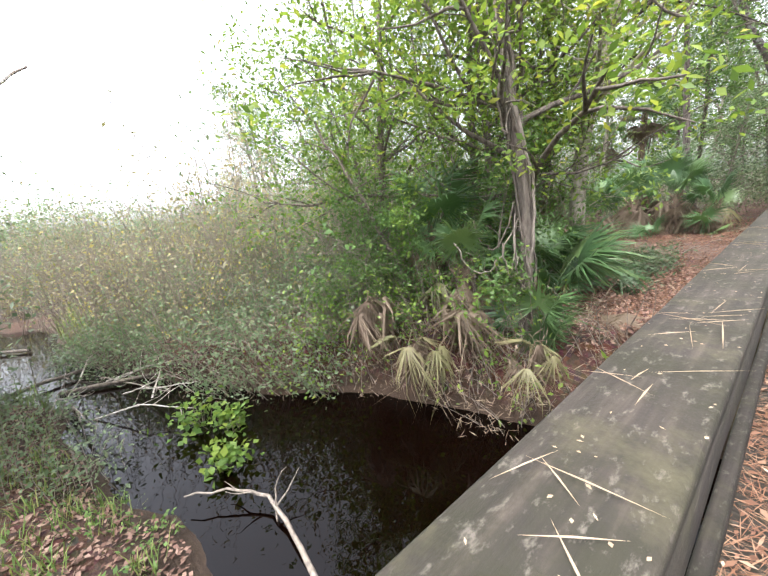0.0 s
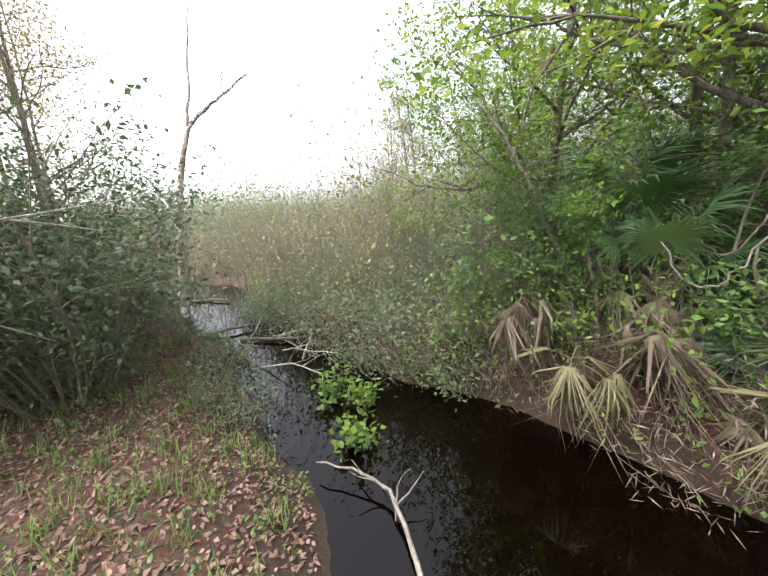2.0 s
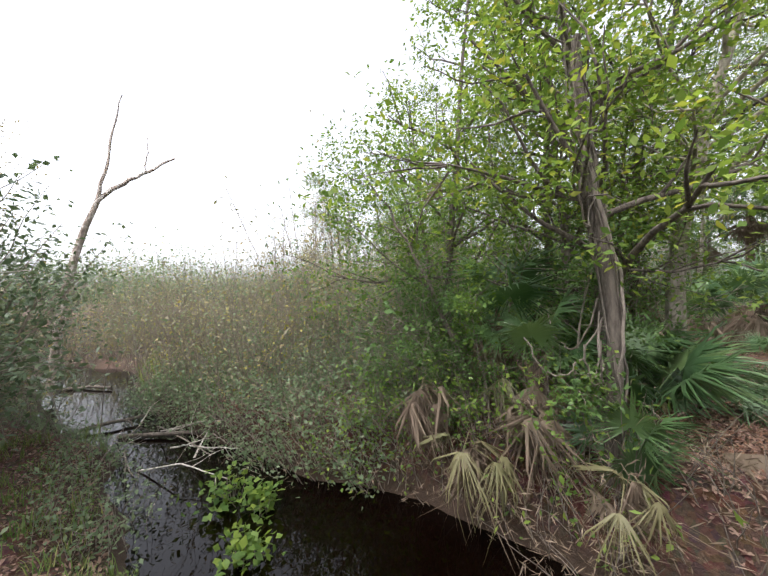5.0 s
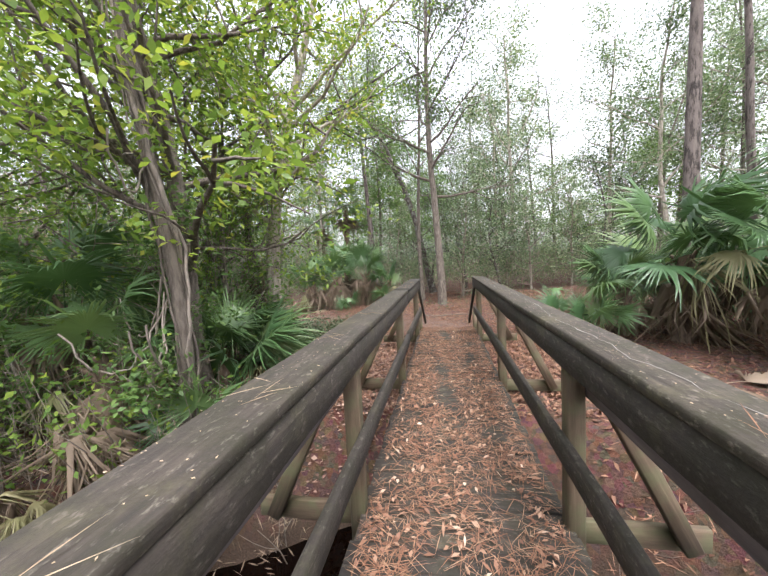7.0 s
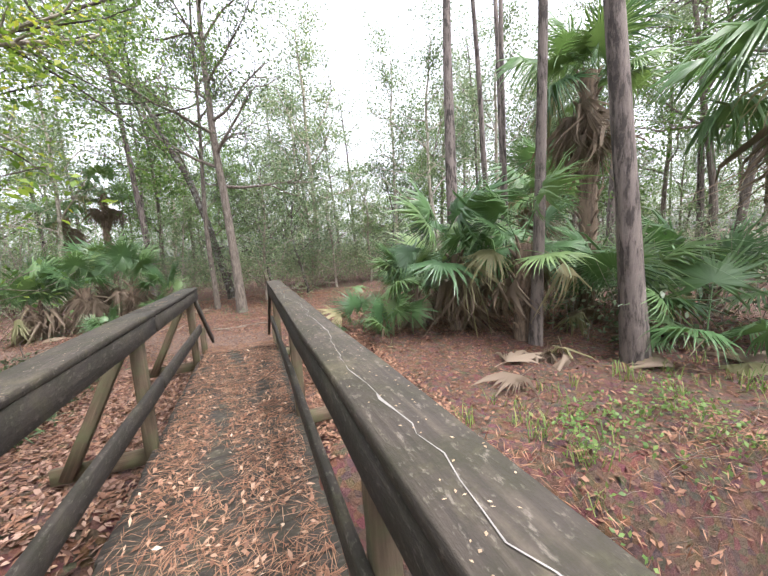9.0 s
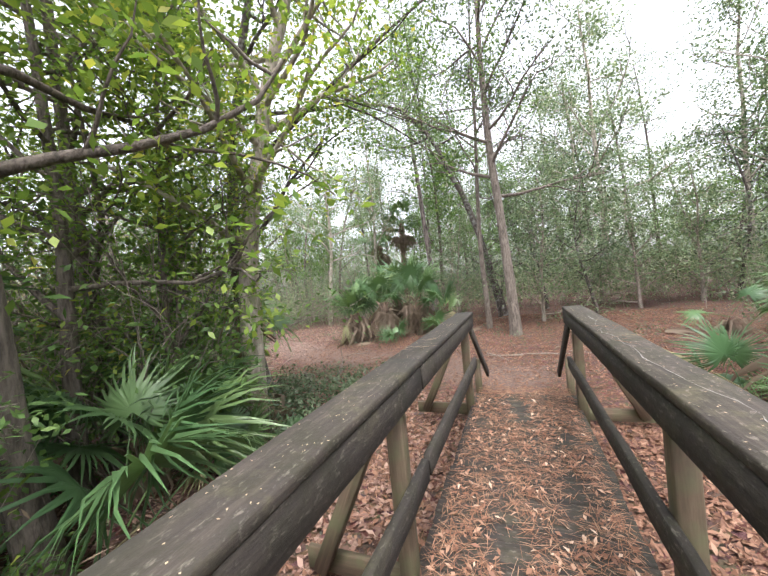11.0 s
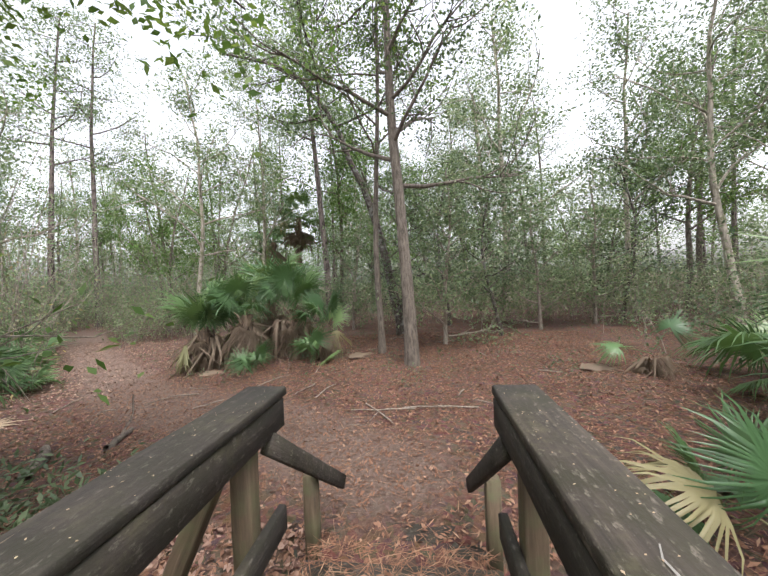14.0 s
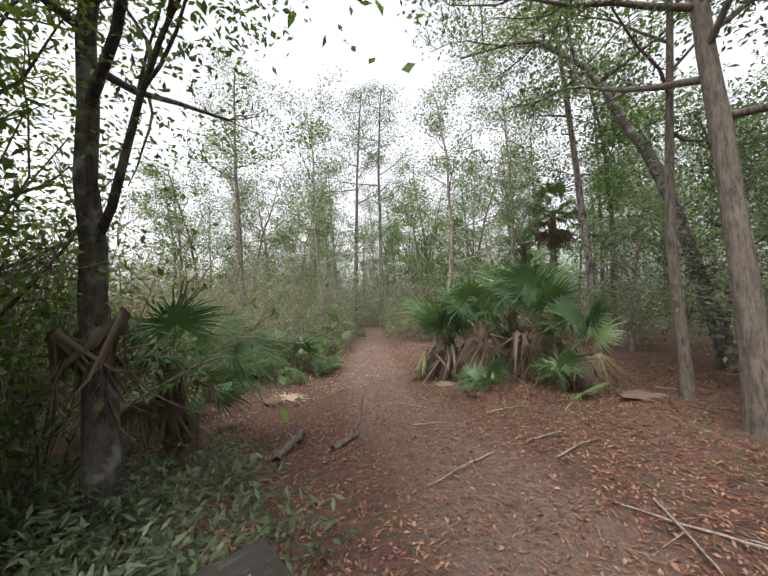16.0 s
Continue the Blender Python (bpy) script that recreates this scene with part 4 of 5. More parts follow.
# ---------- near bank, west ----------
bush = shrub_parts(151, 3.6, 1.7, 46, LEAF_DARK, TWIG, 13000, 0.1, 0.048, 0.16, 0.55, 0.1)
plant_shrub("bush", -6.1, -3.7, bush, "big dark small-leaved bush on the near bank", "shrub")
plant_shrub("bush", -8.6, -5.0, bush, "dense dark bush behind another", "shrub", turn=130, size=1.1)
plant_shrub("bush", -5.8, -6.0, bush, "dense dark bush in the shade", "shrub", turn=230, size=1.2)
birch = tree_parts(152, 7.5, 0.055, BARK_BIRCH, LEAF_RUST, 0.5, 10, 0.22, 1300, 0.08, 0.05, 0.03, (-0.03, 0.04), (15, 55), 0.25, extra=[])
birch_a = plant_tree("birch", -3.05, -3.45, birch, "thin pale-barked tree with rust-coloured leaves", "tree")
for pts_ in ([(0.0, 0.4, 2.05), (-0.6, 0.6, 2.28), (-1.15, 0.86, 2.34), (-1.68, 1.22, 2.46), (-2.1, 1.54, 2.55)], [(-0.05, 0.45, 2.0), (-0.85, 0.6, 1.65), (-1.43, 0.75, 1.22)], [(-1.1, 0.84, 2.33), (-1.35, 1.0, 2.28), (-1.6, 1.24, 2.2)]):
    u_ = np.linspace(0, 1, 12)
    ln_ = np.stack([np.interp(u_, np.linspace(0, 1, len(pts_)), np.array(pts_)[:, q]) for q in range(3)], 1)
    tv_, tf_ = tube(ln_, np.linspace(0.014, 0.004, 12), 6)
    child("bare_branch", mesh_of("bare_branch", tv_, tf_, DRIFT, True), birch_a, "thin white bare branch")
birch2 = tree_parts(153, 7.5, 0.05, BARK_BIRCH, LEAF_GREY, 0.5, 10, 0.22, 2000, 0.08, 0.05, 0.03, (-0.02, 0.1), (15, 55), 0.25)
plant_tree("birch", -3.2, -3.3, birch2, "thin leaning tree with patchy white bark", "tree")
plant_tree("birch", -3.9, -4.6, birch2, "thin leaning tree with patchy white bark", "tree", turn=60)
bare = thing("bare_tree", -12.9, -4.1, -0.8, "bare forked leafless tree at the marsh edge", "tree")
rbt = np.random.default_rng(154)
for nm, pts_, r0, r1 in [("trunk", [(0, 0, -0.2), (-0.1, 0.2, 2.0), (-0.2, 0.55, 3.8), (-0.25, 1.0, 5.3)], 0.13, 0.075),
                         ("limb", [(-0.25, 0.98, 5.25), (-0.35, 1.7, 6.0), (-0.45, 2.3, 6.4), (-0.6, 2.95, 7.0)], 0.07, 0.025),
                         ("limb", [(-0.25, 0.98, 5.25), (-0.28, 1.2, 6.3), (-0.3, 1.4, 7.6), (-0.3, 1.6, 8.6)], 0.055, 0.012),
                         ("limb", [(-0.4, 2.1, 6.3), (-0.42, 2.2, 6.9), (-0.45, 2.2, 7.5)], 0.02, 0.008)]:
    u_ = np.linspace(0, 1, 12)
    k_ = np.linspace(0, 1, len(pts_))
    ln_ = np.stack([np.interp(u_, k_, np.array(pts_)[:, q]) for q in range(3)], 1) + rbt.normal(0, 0.02, (12, 3))
    tv_, tf_ = tube(ln_, np.linspace(r0, r1, 12), 8, 0.08, rbt)
    child(nm, mesh_of(nm, tv_, tf_, BARK_BIRCH, True), bare)
thin = tree_parts(155, 9, 0.07, TWIG, LEAF_MARSH, 0.35, 14, 0.25, 2800, 0.09, 0.045, 0.03, (0.02, 0.02), (20, 60), 0.25)
for (x, y, s, t) in [(-9.5, -5.2, 0.9, 0), (-11, -6.0, 0.85, 90), (-12.5, -7.5, 1.0, 200), (-8.2, -6.8, 1.0, 50), (-19, 5, 0.8, 20), (-17, 3.0, 0.7, 150), (-10.0, -8.5, 1.1, 250), (-13.5, 3.4, 0.7, 70), (-6.9, -5.2, 0.95, 40), (-7.6, -4.2, 0.75, 180), (-9.0, -6.8, 0.85, 300), (-5.2, -5.4, 1.0, 75), (-6.6, -7.2, 1.05, 210)]:
    plant_tree("slender_tree", x, y, thin, "slender half-bare tree with pale autumn leaves", "tree", "slender marsh trees", t, s)


# ---------- mass vegetation ----------
def brush(name, pts, h, leaf, bark, leaves_each, leaf_len, leaf_w, seed, label, category, spread=0.12, stem_w=0.007, lean=(0, 0)):
    """Many leafy stems as one mass."""
    rng = np.random.default_rng(seed)
    tubes, lines = [], []
    for x, y in pts:
        hh = h * rng.uniform(0.5, 1.15) * (1 + 0.32 * np.sin(0.9 * x + np.sin(0.7 * y) + seed) * np.sin(0.8 * y + 0.6 * np.sin(1.3 * x)))
        line = bend(rng, (x, y, gz(x, y) - 0.05), (lean[0] + rng.normal(0, 0.25), lean[1] + rng.normal(0, 0.25), 1), hh, 5, 0.12)
        tubes.append(tube(line, np.linspace(stem_w, stem_w * 0.35, 5), 3))
        lines.append(line)
    bv, bf = join(tubes)
    lines = np.array(lines)
    n = len(pts) * leaves_each
    pick = np.repeat(np.arange(len(pts)), leaves_each)
    t = rng.uniform(0.15, 1.0, n) * 4
    k = np.clip(t.astype(int), 0, 3)
    base = lines[pick, k] + (lines[pick, k + 1] - lines[pick, k]) * (t - k)[:, None] + rng.normal(0, spread, (n, 3))
    lv, lf = leaves(rng, base, leaf_len, leaf_w, 0.1)
    ob = thing(name, 0, 0, 0, label, category)
    ob["kind"] = "stuff"
    child("branchwork", mesh_of("branchwork", bv, bf, bark), ob)
    child("foliage", mesh_of("foliage", lv, lf, leaf), ob)


def in_creek(x, y, margin=0.0):
    return (y > np.interp(x, CX, NEAR) - margin) & (y < np.interp(x, CX, FAR) + margin)


def random_points(seed, n, x0, x1, y0, y1, clear=0.3, path_clear=True):
    rng = np.random.default_rng(seed)
    x, y = rng.uniform(x0, x1, n), rng.uniform(y0, y1, n)
    ok = ~in_creek(x, y, clear)
    if path_clear:
        ok &= path_mask(x, y) < 0.05
    ok &= ~((np.abs(x - MID) < 1.3) & (y < 9))
    return np.stack([x[ok], y[ok]], 1)


p = np.concatenate([random_points(301, 2500, -32, -7.6, -5, 13, 0.05), random_points(302, 800, -14, -7, -1.6, 5, 0.0)])
patch = np.sin(p[:, 0] * 0.9 + 1.3 * np.sin(p[:, 1] * 0.6)) + np.sin(p[:, 1] * 1.1 + 0.7 * p[:, 0]) + np.random.default_rng(330).normal(0, 0.5, len(p))
brush("marsh_brush", p[patch < -0.4], 2.6, LEAF_GREY, TWIG, 20, 0.09, 0.045, 303, "grey-green leggy marsh brush", "brush", 0.16, 0.01)
brush("marsh_brush", p[(patch >= -0.4) & (patch < 0.9)], 3.6, LEAF_MARSH, TWIG, 15, 0.1, 0.045, 331, "tan twiggy marsh brush", "brush", 0.2, 0.012)
brush("marsh_brush", p[patch >= 0.9], 3.0, LEAF_YELLOW, TWIG, 15, 0.09, 0.045, 332, "yellowing marsh brush", "brush", 0.2, 0.01)
tall = np.concatenate([random_points(333, 190, -28, -8, 3.5, 14), random_points(343, 420, -40, -19, -7, 19)])
brush("tall_brush", tall, 5.2, LEAF_MARSH, TWIG, 26, 0.12, 0.055, 334, "tall bare-twigged marsh shrubs", "brush", 0.35, 0.018)
kx = np.random.default_rng(335).uniform(-13, -4.6, 260)
kp = np.stack([kx, np.interp(kx, CX, NEAR) + np.random.default_rng(336).uniform(-0.8, 0.25, 260)], 1)
brush("near_bank_brush", kp, 0.6, LEAF_GREY, TWIG, 16, 0.07, 0.035, 337, "low grey-green weeds along the water", "brush", 0.1, 0.005)
p = random_points(304, 900, -26, -8.4, -13, -3.6)
brush("marsh_brush", p, 1.8, LEAF_MARSH, TWIG, 34, 0.085, 0.042, 305, "pale tangled marsh brush behind bushes", "brush", 0.16)
p = np.concatenate([random_points(306, 300, -9.5, -4.6, 0.4, 4.5, -0.15), random_points(316, 260, -12, -5.5, -1.4, 3, -0.2)])
brush("bank_brush", p, 1.1, LEAF_GREY, TWIG, 18, 0.08, 0.042, 307, "grey-green twiggy brush hanging over the creek", "brush", 0.12, 0.006)
rk = np.random.default_rng(320)
kx = rk.uniform(-11.5, -4.6, 520)
kp = np.stack([kx, np.interp(kx, CX, FAR) + rk.uniform(-0.15, 0.75, 520)], 1)
brush("overhang_brush", kp[:260], 0.95, LEAF_GREY, TWIG, 20, 0.085, 0.045, 321, "grey-green sprays leaning out over the water", "brush", 0.13, 0.007, (0.0, -0.75))
kx = rk.uniform(-7, -1.4, 460)
kp = np.stack([kx, np.interp(kx, CX, FAR) + rk.uniform(-0.1, 1.0, 460)], 1)
brush("dead_brush", kp[::2], 0.8, FROND_DEAD, TWIG, 16, 0.13, 0.012, 322, "brown dead twigs and straw on the bank", "brush", 0.1, 0.007, (0.1, -0.5))
kx = rk.uniform(-5.6, -2.3, 150)
kp = np.stack([kx, np.interp(kx, CX, FAR) + rk.uniform(0.0, 1.0, 150)], 1)
brush("bank_greens", kp, 1.25, LEAF_BRIGHT, TWIG, 20, 0.09, 0.042, 324, "fresh green leafy sprays on the creek bank", "brush", 0.11, 0.006, (0.0, -0.3))
kx = rk.uniform(1.3, 9, 260)
kp = np.stack([kx, np.interp(kx, CX, FAR) + rk.uniform(-0.1, 0.8, 260)], 1)
brush("bank_straw", kp, 0.35, NEEDLE, TWIG, 14, 0.13, 0.009, 323, "rusty straw and dead stalks draped on the bank edge", "brush", 0.09, 0.004, (0.0, -0.8))
hump = np.concatenate([random_points(350, 220, -15, -7.2, 1.6, 8), random_points(351, 150, -24, -12, 0.5, 9), random_points(356, 200, -30, -18, -10, 2)])
brush("tall_brush", hump[::2], 5.0, LEAF_MARSH, TWIG, 80, 0.13, 0.06, 352, "tall tan twiggy shrubs behind the marsh brush", "brush", 0.32, 0.016)
brush("tall_brush", hump[1::2], 4.6, LEAF_GREY, TWIG, 80, 0.13, 0.06, 353, "tall grey-green shrubs behind the marsh brush", "brush", 0.32, 0.016)
p = random_points(354, 260, 5.2, 15, 4.2, 16)
brush("wood_shade_brush", p, 2.0, LEAF_DARK, TWIG, 60, 0.11, 0.055, 355, "dark green tangle between the palm trunks", "undergrowth", 0.3, 0.01)
# the wood's understory, beyond the clearing
mid = np.concatenate([random_points(344, 420, -30, -9, 19, 34), random_points(345, 160, -26, -12, 12, 20)])
brush("wood_edge_brush", mid, 6.5, LEAF_GREY, TWIG, 60, 0.15, 0.07, 346, "grey-green tangled saplings closing the wood's edge", "brush", 0.45, 0.022)
p = np.concatenate([random_points(308, 1300, -22, 16, 19, 30), random_points(309, 900, -24, -11, 10, 20), random_points(310, 420, 6.5, 20, 9, 20)])
brush("understory", p, 2.6, LEAF_GREY, TWIG, 46, 0.11, 0.055, 311, "grey-green tangled woodland understory", "undergrowth", 0.26, 0.01)

p = np.concatenate([random_points(312, 700, -46, 34, 30, 48), random_points(313, 220, 20, 40, 0, 32), random_points(314, 260, -48, -22, 14, 34)])
brush("undergrowth", p, 4.2, LEAF_GREY, TWIG, 40, 0.3, 0.16, 315, "grey-green far undergrowth between the trunks", "undergrowth", 0.7, 0.02)

# woodland trees: a few kinds, many copies
kinds = [tree_parts(401, 15, 0.17, BARK, LEAF_GREY, 0.32, 15, 0.27, 6800, 0.16, 0.08, 0.05, (0.03, 0), (5, 55), 0.42, subs=5),
         tree_parts(402, 13, 0.14, BARK_PALE, LEAF_GREY, 0.3, 14, 0.3, 6200, 0.16, 0.08, 0.05, (-0.05, 0.02), (5, 55), 0.42, subs=5),
         tree_parts(403, 11, 0.12, BARK, LEAF_GREEN, 0.25, 14, 0.3, 6600, 0.155, 0.078, 0.04, (0.05, 0.03), (5, 50), 0.4, subs=5),
         tree_parts(404, 17, 0.16, BARK_PINE, LEAF_GREY, 0.5, 12, 0.2, 4400, 0.15, 0.075, 0.02, (0.0, 0.02), (0, 45), 0.4, subs=5)]
names = ["grey-trunked woodland tree with a thin olive crown", "pale-trunked woodland tree with a thin crown", "young woodland tree with green leaves", "tall straight woodland tree with a high crown"]
rngt = np.random.default_rng(77)
placed = []
while len(placed) < 145:
    a, d = rngt.uniform(-85, 100), rngt.uniform(15, 52)
    x, y = d * np.sin(radians(a)), 6 + d * np.cos(radians(a))
    if x < -10 and y < 10 or (-10 < x < 8 and y < 20.5) or y < 5 and x < 12 or y < 12 and x < 9:
        continue
    if path_mask(x, y) > 0 or in_creek(x, y, 0.6) or any((x - u) ** 2 + (y - v) ** 2 < 4 for u, v in placed):
        continue
    placed.append((x, y))
protos = {}
for x, y in placed:
    k = int(rngt.integers(0, 4))
    s, t = rngt.uniform(0.8, 1.25), rngt.uniform(0, 360)
    if k not in protos:
        protos[k] = plant_tree("woodland_tree", x, y, kinds[k], names[k], "tree", "woodland trees", t, s)
    else:
        copy_thing(protos[k], pose(x, y, gz(x, y), 0, 0, t) @ Matrix.Scale(s / protos[k].scale[0], 4))
for (x, y, h, sd) in [(-6.8, 24.5, 6.2, 290), (-9.5, 27, 5.2, 291)]:
    palm("cabbage_palm", x, y, h, 12, 12, 1.1, sd, "distant tall cabbage palm with a brown skirt", stem_r=0.16, spread_lo=-20)

# far woods and a low tree line that closes the distance
rngf = np.random.default_rng(9)
ang = rngf.uniform(0, 360, 260)
dist = rngf.uniform(54, 110, 260)
fv = []
for a, d in zip(ang, dist):
    x, y = d * np.sin(radians(a)), 6 + d * np.cos(radians(a))
    hh = rngf.uniform(5, 9) if (x < -30 and -30 < y < 40) else rngf.uniform(10, 16)
    n = 700
    q = rngf.normal(0, 1, (n, 3)) * [2.8, 2.8, hh * 0.24] + [x, y, hh * 0.52]
    q[:, 2] = np.abs(q[:, 2])
    fv.append(q)
lv, lf = leaves(rngf, np.concatenate(fv), 0.5, 0.27)
far = tagged(new("far_woods", mesh_of("far_woods", lv, lf, LEAF_GREY)), "hazy far woodland of olive crowns", "woods", kind="stuff")

# ---------- litter on ground and bridge ----------
rl = np.random.default_rng(21)


def lay(name, xy, zoff, length, width, material, label, category="leaf litter", tilt=0.35, curl=0.2, zs=None):
    z = ground_z(xy[:, 0], xy[:, 1]) + zoff if zs is None else zs
    v, f = scatter_flat(rl, np.column_stack([xy, z]), length, width, tilt, curl)
    return tagged(new(name, mesh_of(name, v, f, material)), label, category, kind="stuff")


def cloud(n, x0, x1, y0, y1, keep=lambda x, y: np.ones(len(x), bool)):
    x, y = rl.uniform(x0, x1, n), rl.uniform(y0, y1, n)
    ok = keep(x, y) & (ground_z(x, y) > -1.15)
    return np.stack([x[ok], y[ok]], 1)


lay("leaf_litter", cloud(46000, -6.5, 5, 7.2, 17), 0.012, 0.055, 0.023, LITTER, "brown fallen leaves over the clearing")
lay("leaf_litter", cloud(17000, -9, -0.9, -5.5, 0.0), 0.012, 0.062, 0.032, LITTER_PALE, "pinkish-brown fallen leaves on the near bank")
lay("leaf_litter", cloud(16000, -15, -6.5, 7.5, 19), 0.012, 0.07, 0.03, LITTER_PALE, "dry brown leaves along the side trail")
lay("leaf_litter", cloud(10000, 1.2, 9, 2.4, 9), 0.012, 0.07, 0.03, LITTER, "brown fallen leaves on the east bank")
lay("leaf_litter", cloud(15000, -6, -0.5, 3.4, 8), 0.012, 0.07, 0.032, LITTER_PALE, "brown fallen leaves under the saplings")
lay("leaf_litter", cloud(4000, -2.6, -0.5, 3.9, 7.6), 0.014, 0.07, 0.03, LITTER, "dry brown leaves beside the bridge")
lay("leaf_litter", cloud(5000, 0.7, 2.2, 3.9, 7.6), 0.014, 0.07, 0.032, LITTER, "rust-brown leaves beside the bridge")
lay("pine_straw", cloud(26000, -3.5, 8, 5, 17), 0.018, 0.17, 0.004, NEEDLE, "rust-red pine straw", tilt=0.12, curl=0.5)
n = 5200
dx = MID + rl.uniform(-0.52, 0.52, n)
dy = rl.uniform(-4, 7.4, n)
clump_ = np.sin(dx * 9 + 2 * np.sin(dy * 2.1)) * np.sin(dy * 4.3 + 1.5 * np.sin(dx * 7)) + np.abs(dx - MID) * 1.3
ok = clump_ + rl.normal(0, 0.35, n) > -0.1
lay("deck_litter", np.stack([dx, dy], 1)[ok], 0, 0.05, 0.02, LITTER, "dry leaves strewn over the deck", zs=rl.uniform(0.008, 0.02, ok.sum()))
n = 17000
dx, dy = MID + rl.uniform(-0.54, 0.54, n), rl.uniform(-4, 7.6, n)
clump_ = np.sin(dx * 9 + 2 * np.sin(dy * 2.1)) * np.sin(dy * 4.3 + 1.5 * np.sin(dx * 7)) + np.abs(dx - MID) * 1.3
ok = clump_ + rl.normal(0, 0.35, n) > -0.15
lay("deck_needles", np.stack([dx, dy], 1)[ok], 0, 0.15, 0.004, NEEDLE, "rust-red pine needles matted over the deck", tilt=0.05, curl=0.5, zs=rl.uniform(0.006, 0.02, ok.sum()))
# straw and flecks on the caps
for side in (-1, 1):
    n = 420
    cx_, cy_ = MID + side * (0.607 + rl.uniform(-0.1, 0.1, n)), rl.uniform(-2.5, 7.2, n)
    lay("cap_flecks", np.stack([cx_, cy_], 1), 0, 0.009, 0.005, STRAW, "small pale flecks on the rail cap", tilt=0.05, curl=0.1, zs=np.full(n, 1.0845))
    cl = np.array([-0.2, 0.2, 0.57, 0.69, 1.36, 2.1, 2.8, 5.05, 5.3, 6.1] if side < 0 else [1.16, 5.2, 5.6])
    cy_ = np.concatenate([c + rl.normal(0, 0.05, 5) for c in cl])
    cx_ = MID + side * (0.607 + rl.uniform(-0.07, 0.07, len(cy_)))
    lay("cap_straw", np.stack([cx_, cy_], 1), 0, 0.15, 0.003, STRAW if side < 0 else NEEDLE, "pale pine straw fallen on the rail cap", tilt=0.04, curl=0.5, zs=np.full(len(cy_), 1.092))

# grass and seedlings
def tufts(name, xy, h, w, material, label, each=9, seed=1):
    rng = np.random.default_rng(seed)
    c = np.repeat(np.column_stack([xy, ground_z(xy[:, 0], xy[:, 1])]), each, 0)
    n = len(c)
    c[:, :2] += rng.normal(0, 0.05, (n, 2))
    az, ln = rng.uniform(0, 2 * np.pi, n), h * rng.uniform(0.5, 1.2, n)
    d = np.stack([np.cos(az) * 0.45, np.sin(az) * 0.45, np.ones(n)], 1)
    s = np.stack([-np.sin(az), np.cos(az), np.zeros(n)], 1) * w
    m = c + d * ln[:, None] * 0.6
    t = m + (d * [1.6, 1.6, 0.5]) * ln[:, None] * 0.4
    v = np.stack([c - s, c + s, m + s * 0.7, m - s * 0.7, t], 1).reshape(-1, 3)
    b = np.arange(n)[:, None] * 5
    f = np.concatenate([b + [0, 1, 2], b + [0, 2, 3], b + [3, 2, 4]])
    tagged(new(name, mesh_of(name, v, f, material)), label, "grass", kind="stuff")


def seedlings(name, xy, h, leaf, label, each=16, ln=0.05, wd=0.028, seed=1, spread=0.07):
    rng = np.random.default_rng(seed)
    c = np.repeat(np.column_stack([xy, ground_z(xy[:, 0], xy[:, 1])]), each, 0)
    c += rng.normal(0, spread, c.shape) * [1, 1, 0]
    c[:, 2] += rng.uniform(0.02, h, len(c))
    v, f = leaves(rng, c, ln, wd, 0.0, 0.25)
    tagged(new(name, mesh_of(name, v, f, leaf)), label, "seedlings", kind="stuff")


tufts("grass", cloud(420, -8, -1.4, -4.2, -0.4), 0.22, 0.005, GRASS, "thin green grass on the near bank", seed=31)
tufts("grass", cloud(80, 1.6, 8, 2.5, 4.2), 0.2, 0.005, GRASS, "grass hanging on the east bank", seed=32)
tufts("grass", cloud(500, -20, -8, -2.5, 6), 0.6, 0.008, GRASS, "tall marsh grass", seed=33)
seedlings("seedlings", cloud(170, -8, -1.6, -4, -0.4), 0.22, LEAF_GREEN, "pale green seedlings in leaf litter", seed=34)
seedlings("seedlings", cloud(45, 2.4, 4.2, 2.6, 3.6), 0.26, LEAF_GREEN, "green weeds on the bank edge", seed=35)
seedlings("fern_patch", cloud(150, -4.6, -1.9, 5.6, 8.2, lambda x, y: path_mask(x, y) < 0.1), 0.5, LEAF_DARK, "blue-green ferny weeds at the foot of the trunks", 40, 0.1, 0.03, 36, 0.12)
seedlings("seedlings", cloud(160, -9, 7, 11, 18, lambda x, y: path_mask(x, y) < 0.1), 0.25, LEAF_DARK, "scattered green seedlings", 14, 0.06, 0.03, 37)

# leafy water plants standing in the creek
for k, (x, y, h, s) in enumerate([(-4.3, -0.05, 0.28, 0.13), (-5.5, -0.15, 0.42, 0.18), (-5.1, 0.2, 0.3, 0.13)]):
    rw = np.random.default_rng(500 + k)
    c = rw.normal(0, s, (130, 3)) * [1, 1, 0.0] + [0, 0, 0]
    c[:, 2] = rw.uniform(0.03, h, 130)
    v, f = leaves(rw, c, 0.11, 0.08, 0.0, 0.1)
    t = thing("water_plant", x, y, WATER_Z, "fresh green leafy plant growing from the creek", "plant", "water plants")
    child("foliage", mesh_of("foliage", v, f, LEAF_BRIGHT), t)
    sv_, sf_ = join([tube(bend(rw, (rw.normal(0, s * .5), rw.normal(0, s * .5), -0.2), (rw.normal(0, .2), rw.normal(0, .2), 1), h + 0.1, 5, 0.1), np.linspace(0.006, 0.003, 5), 4) for _ in range(9)])
    child("branchwork", mesh_of("branchwork", sv_, sf_, TWIG), t)


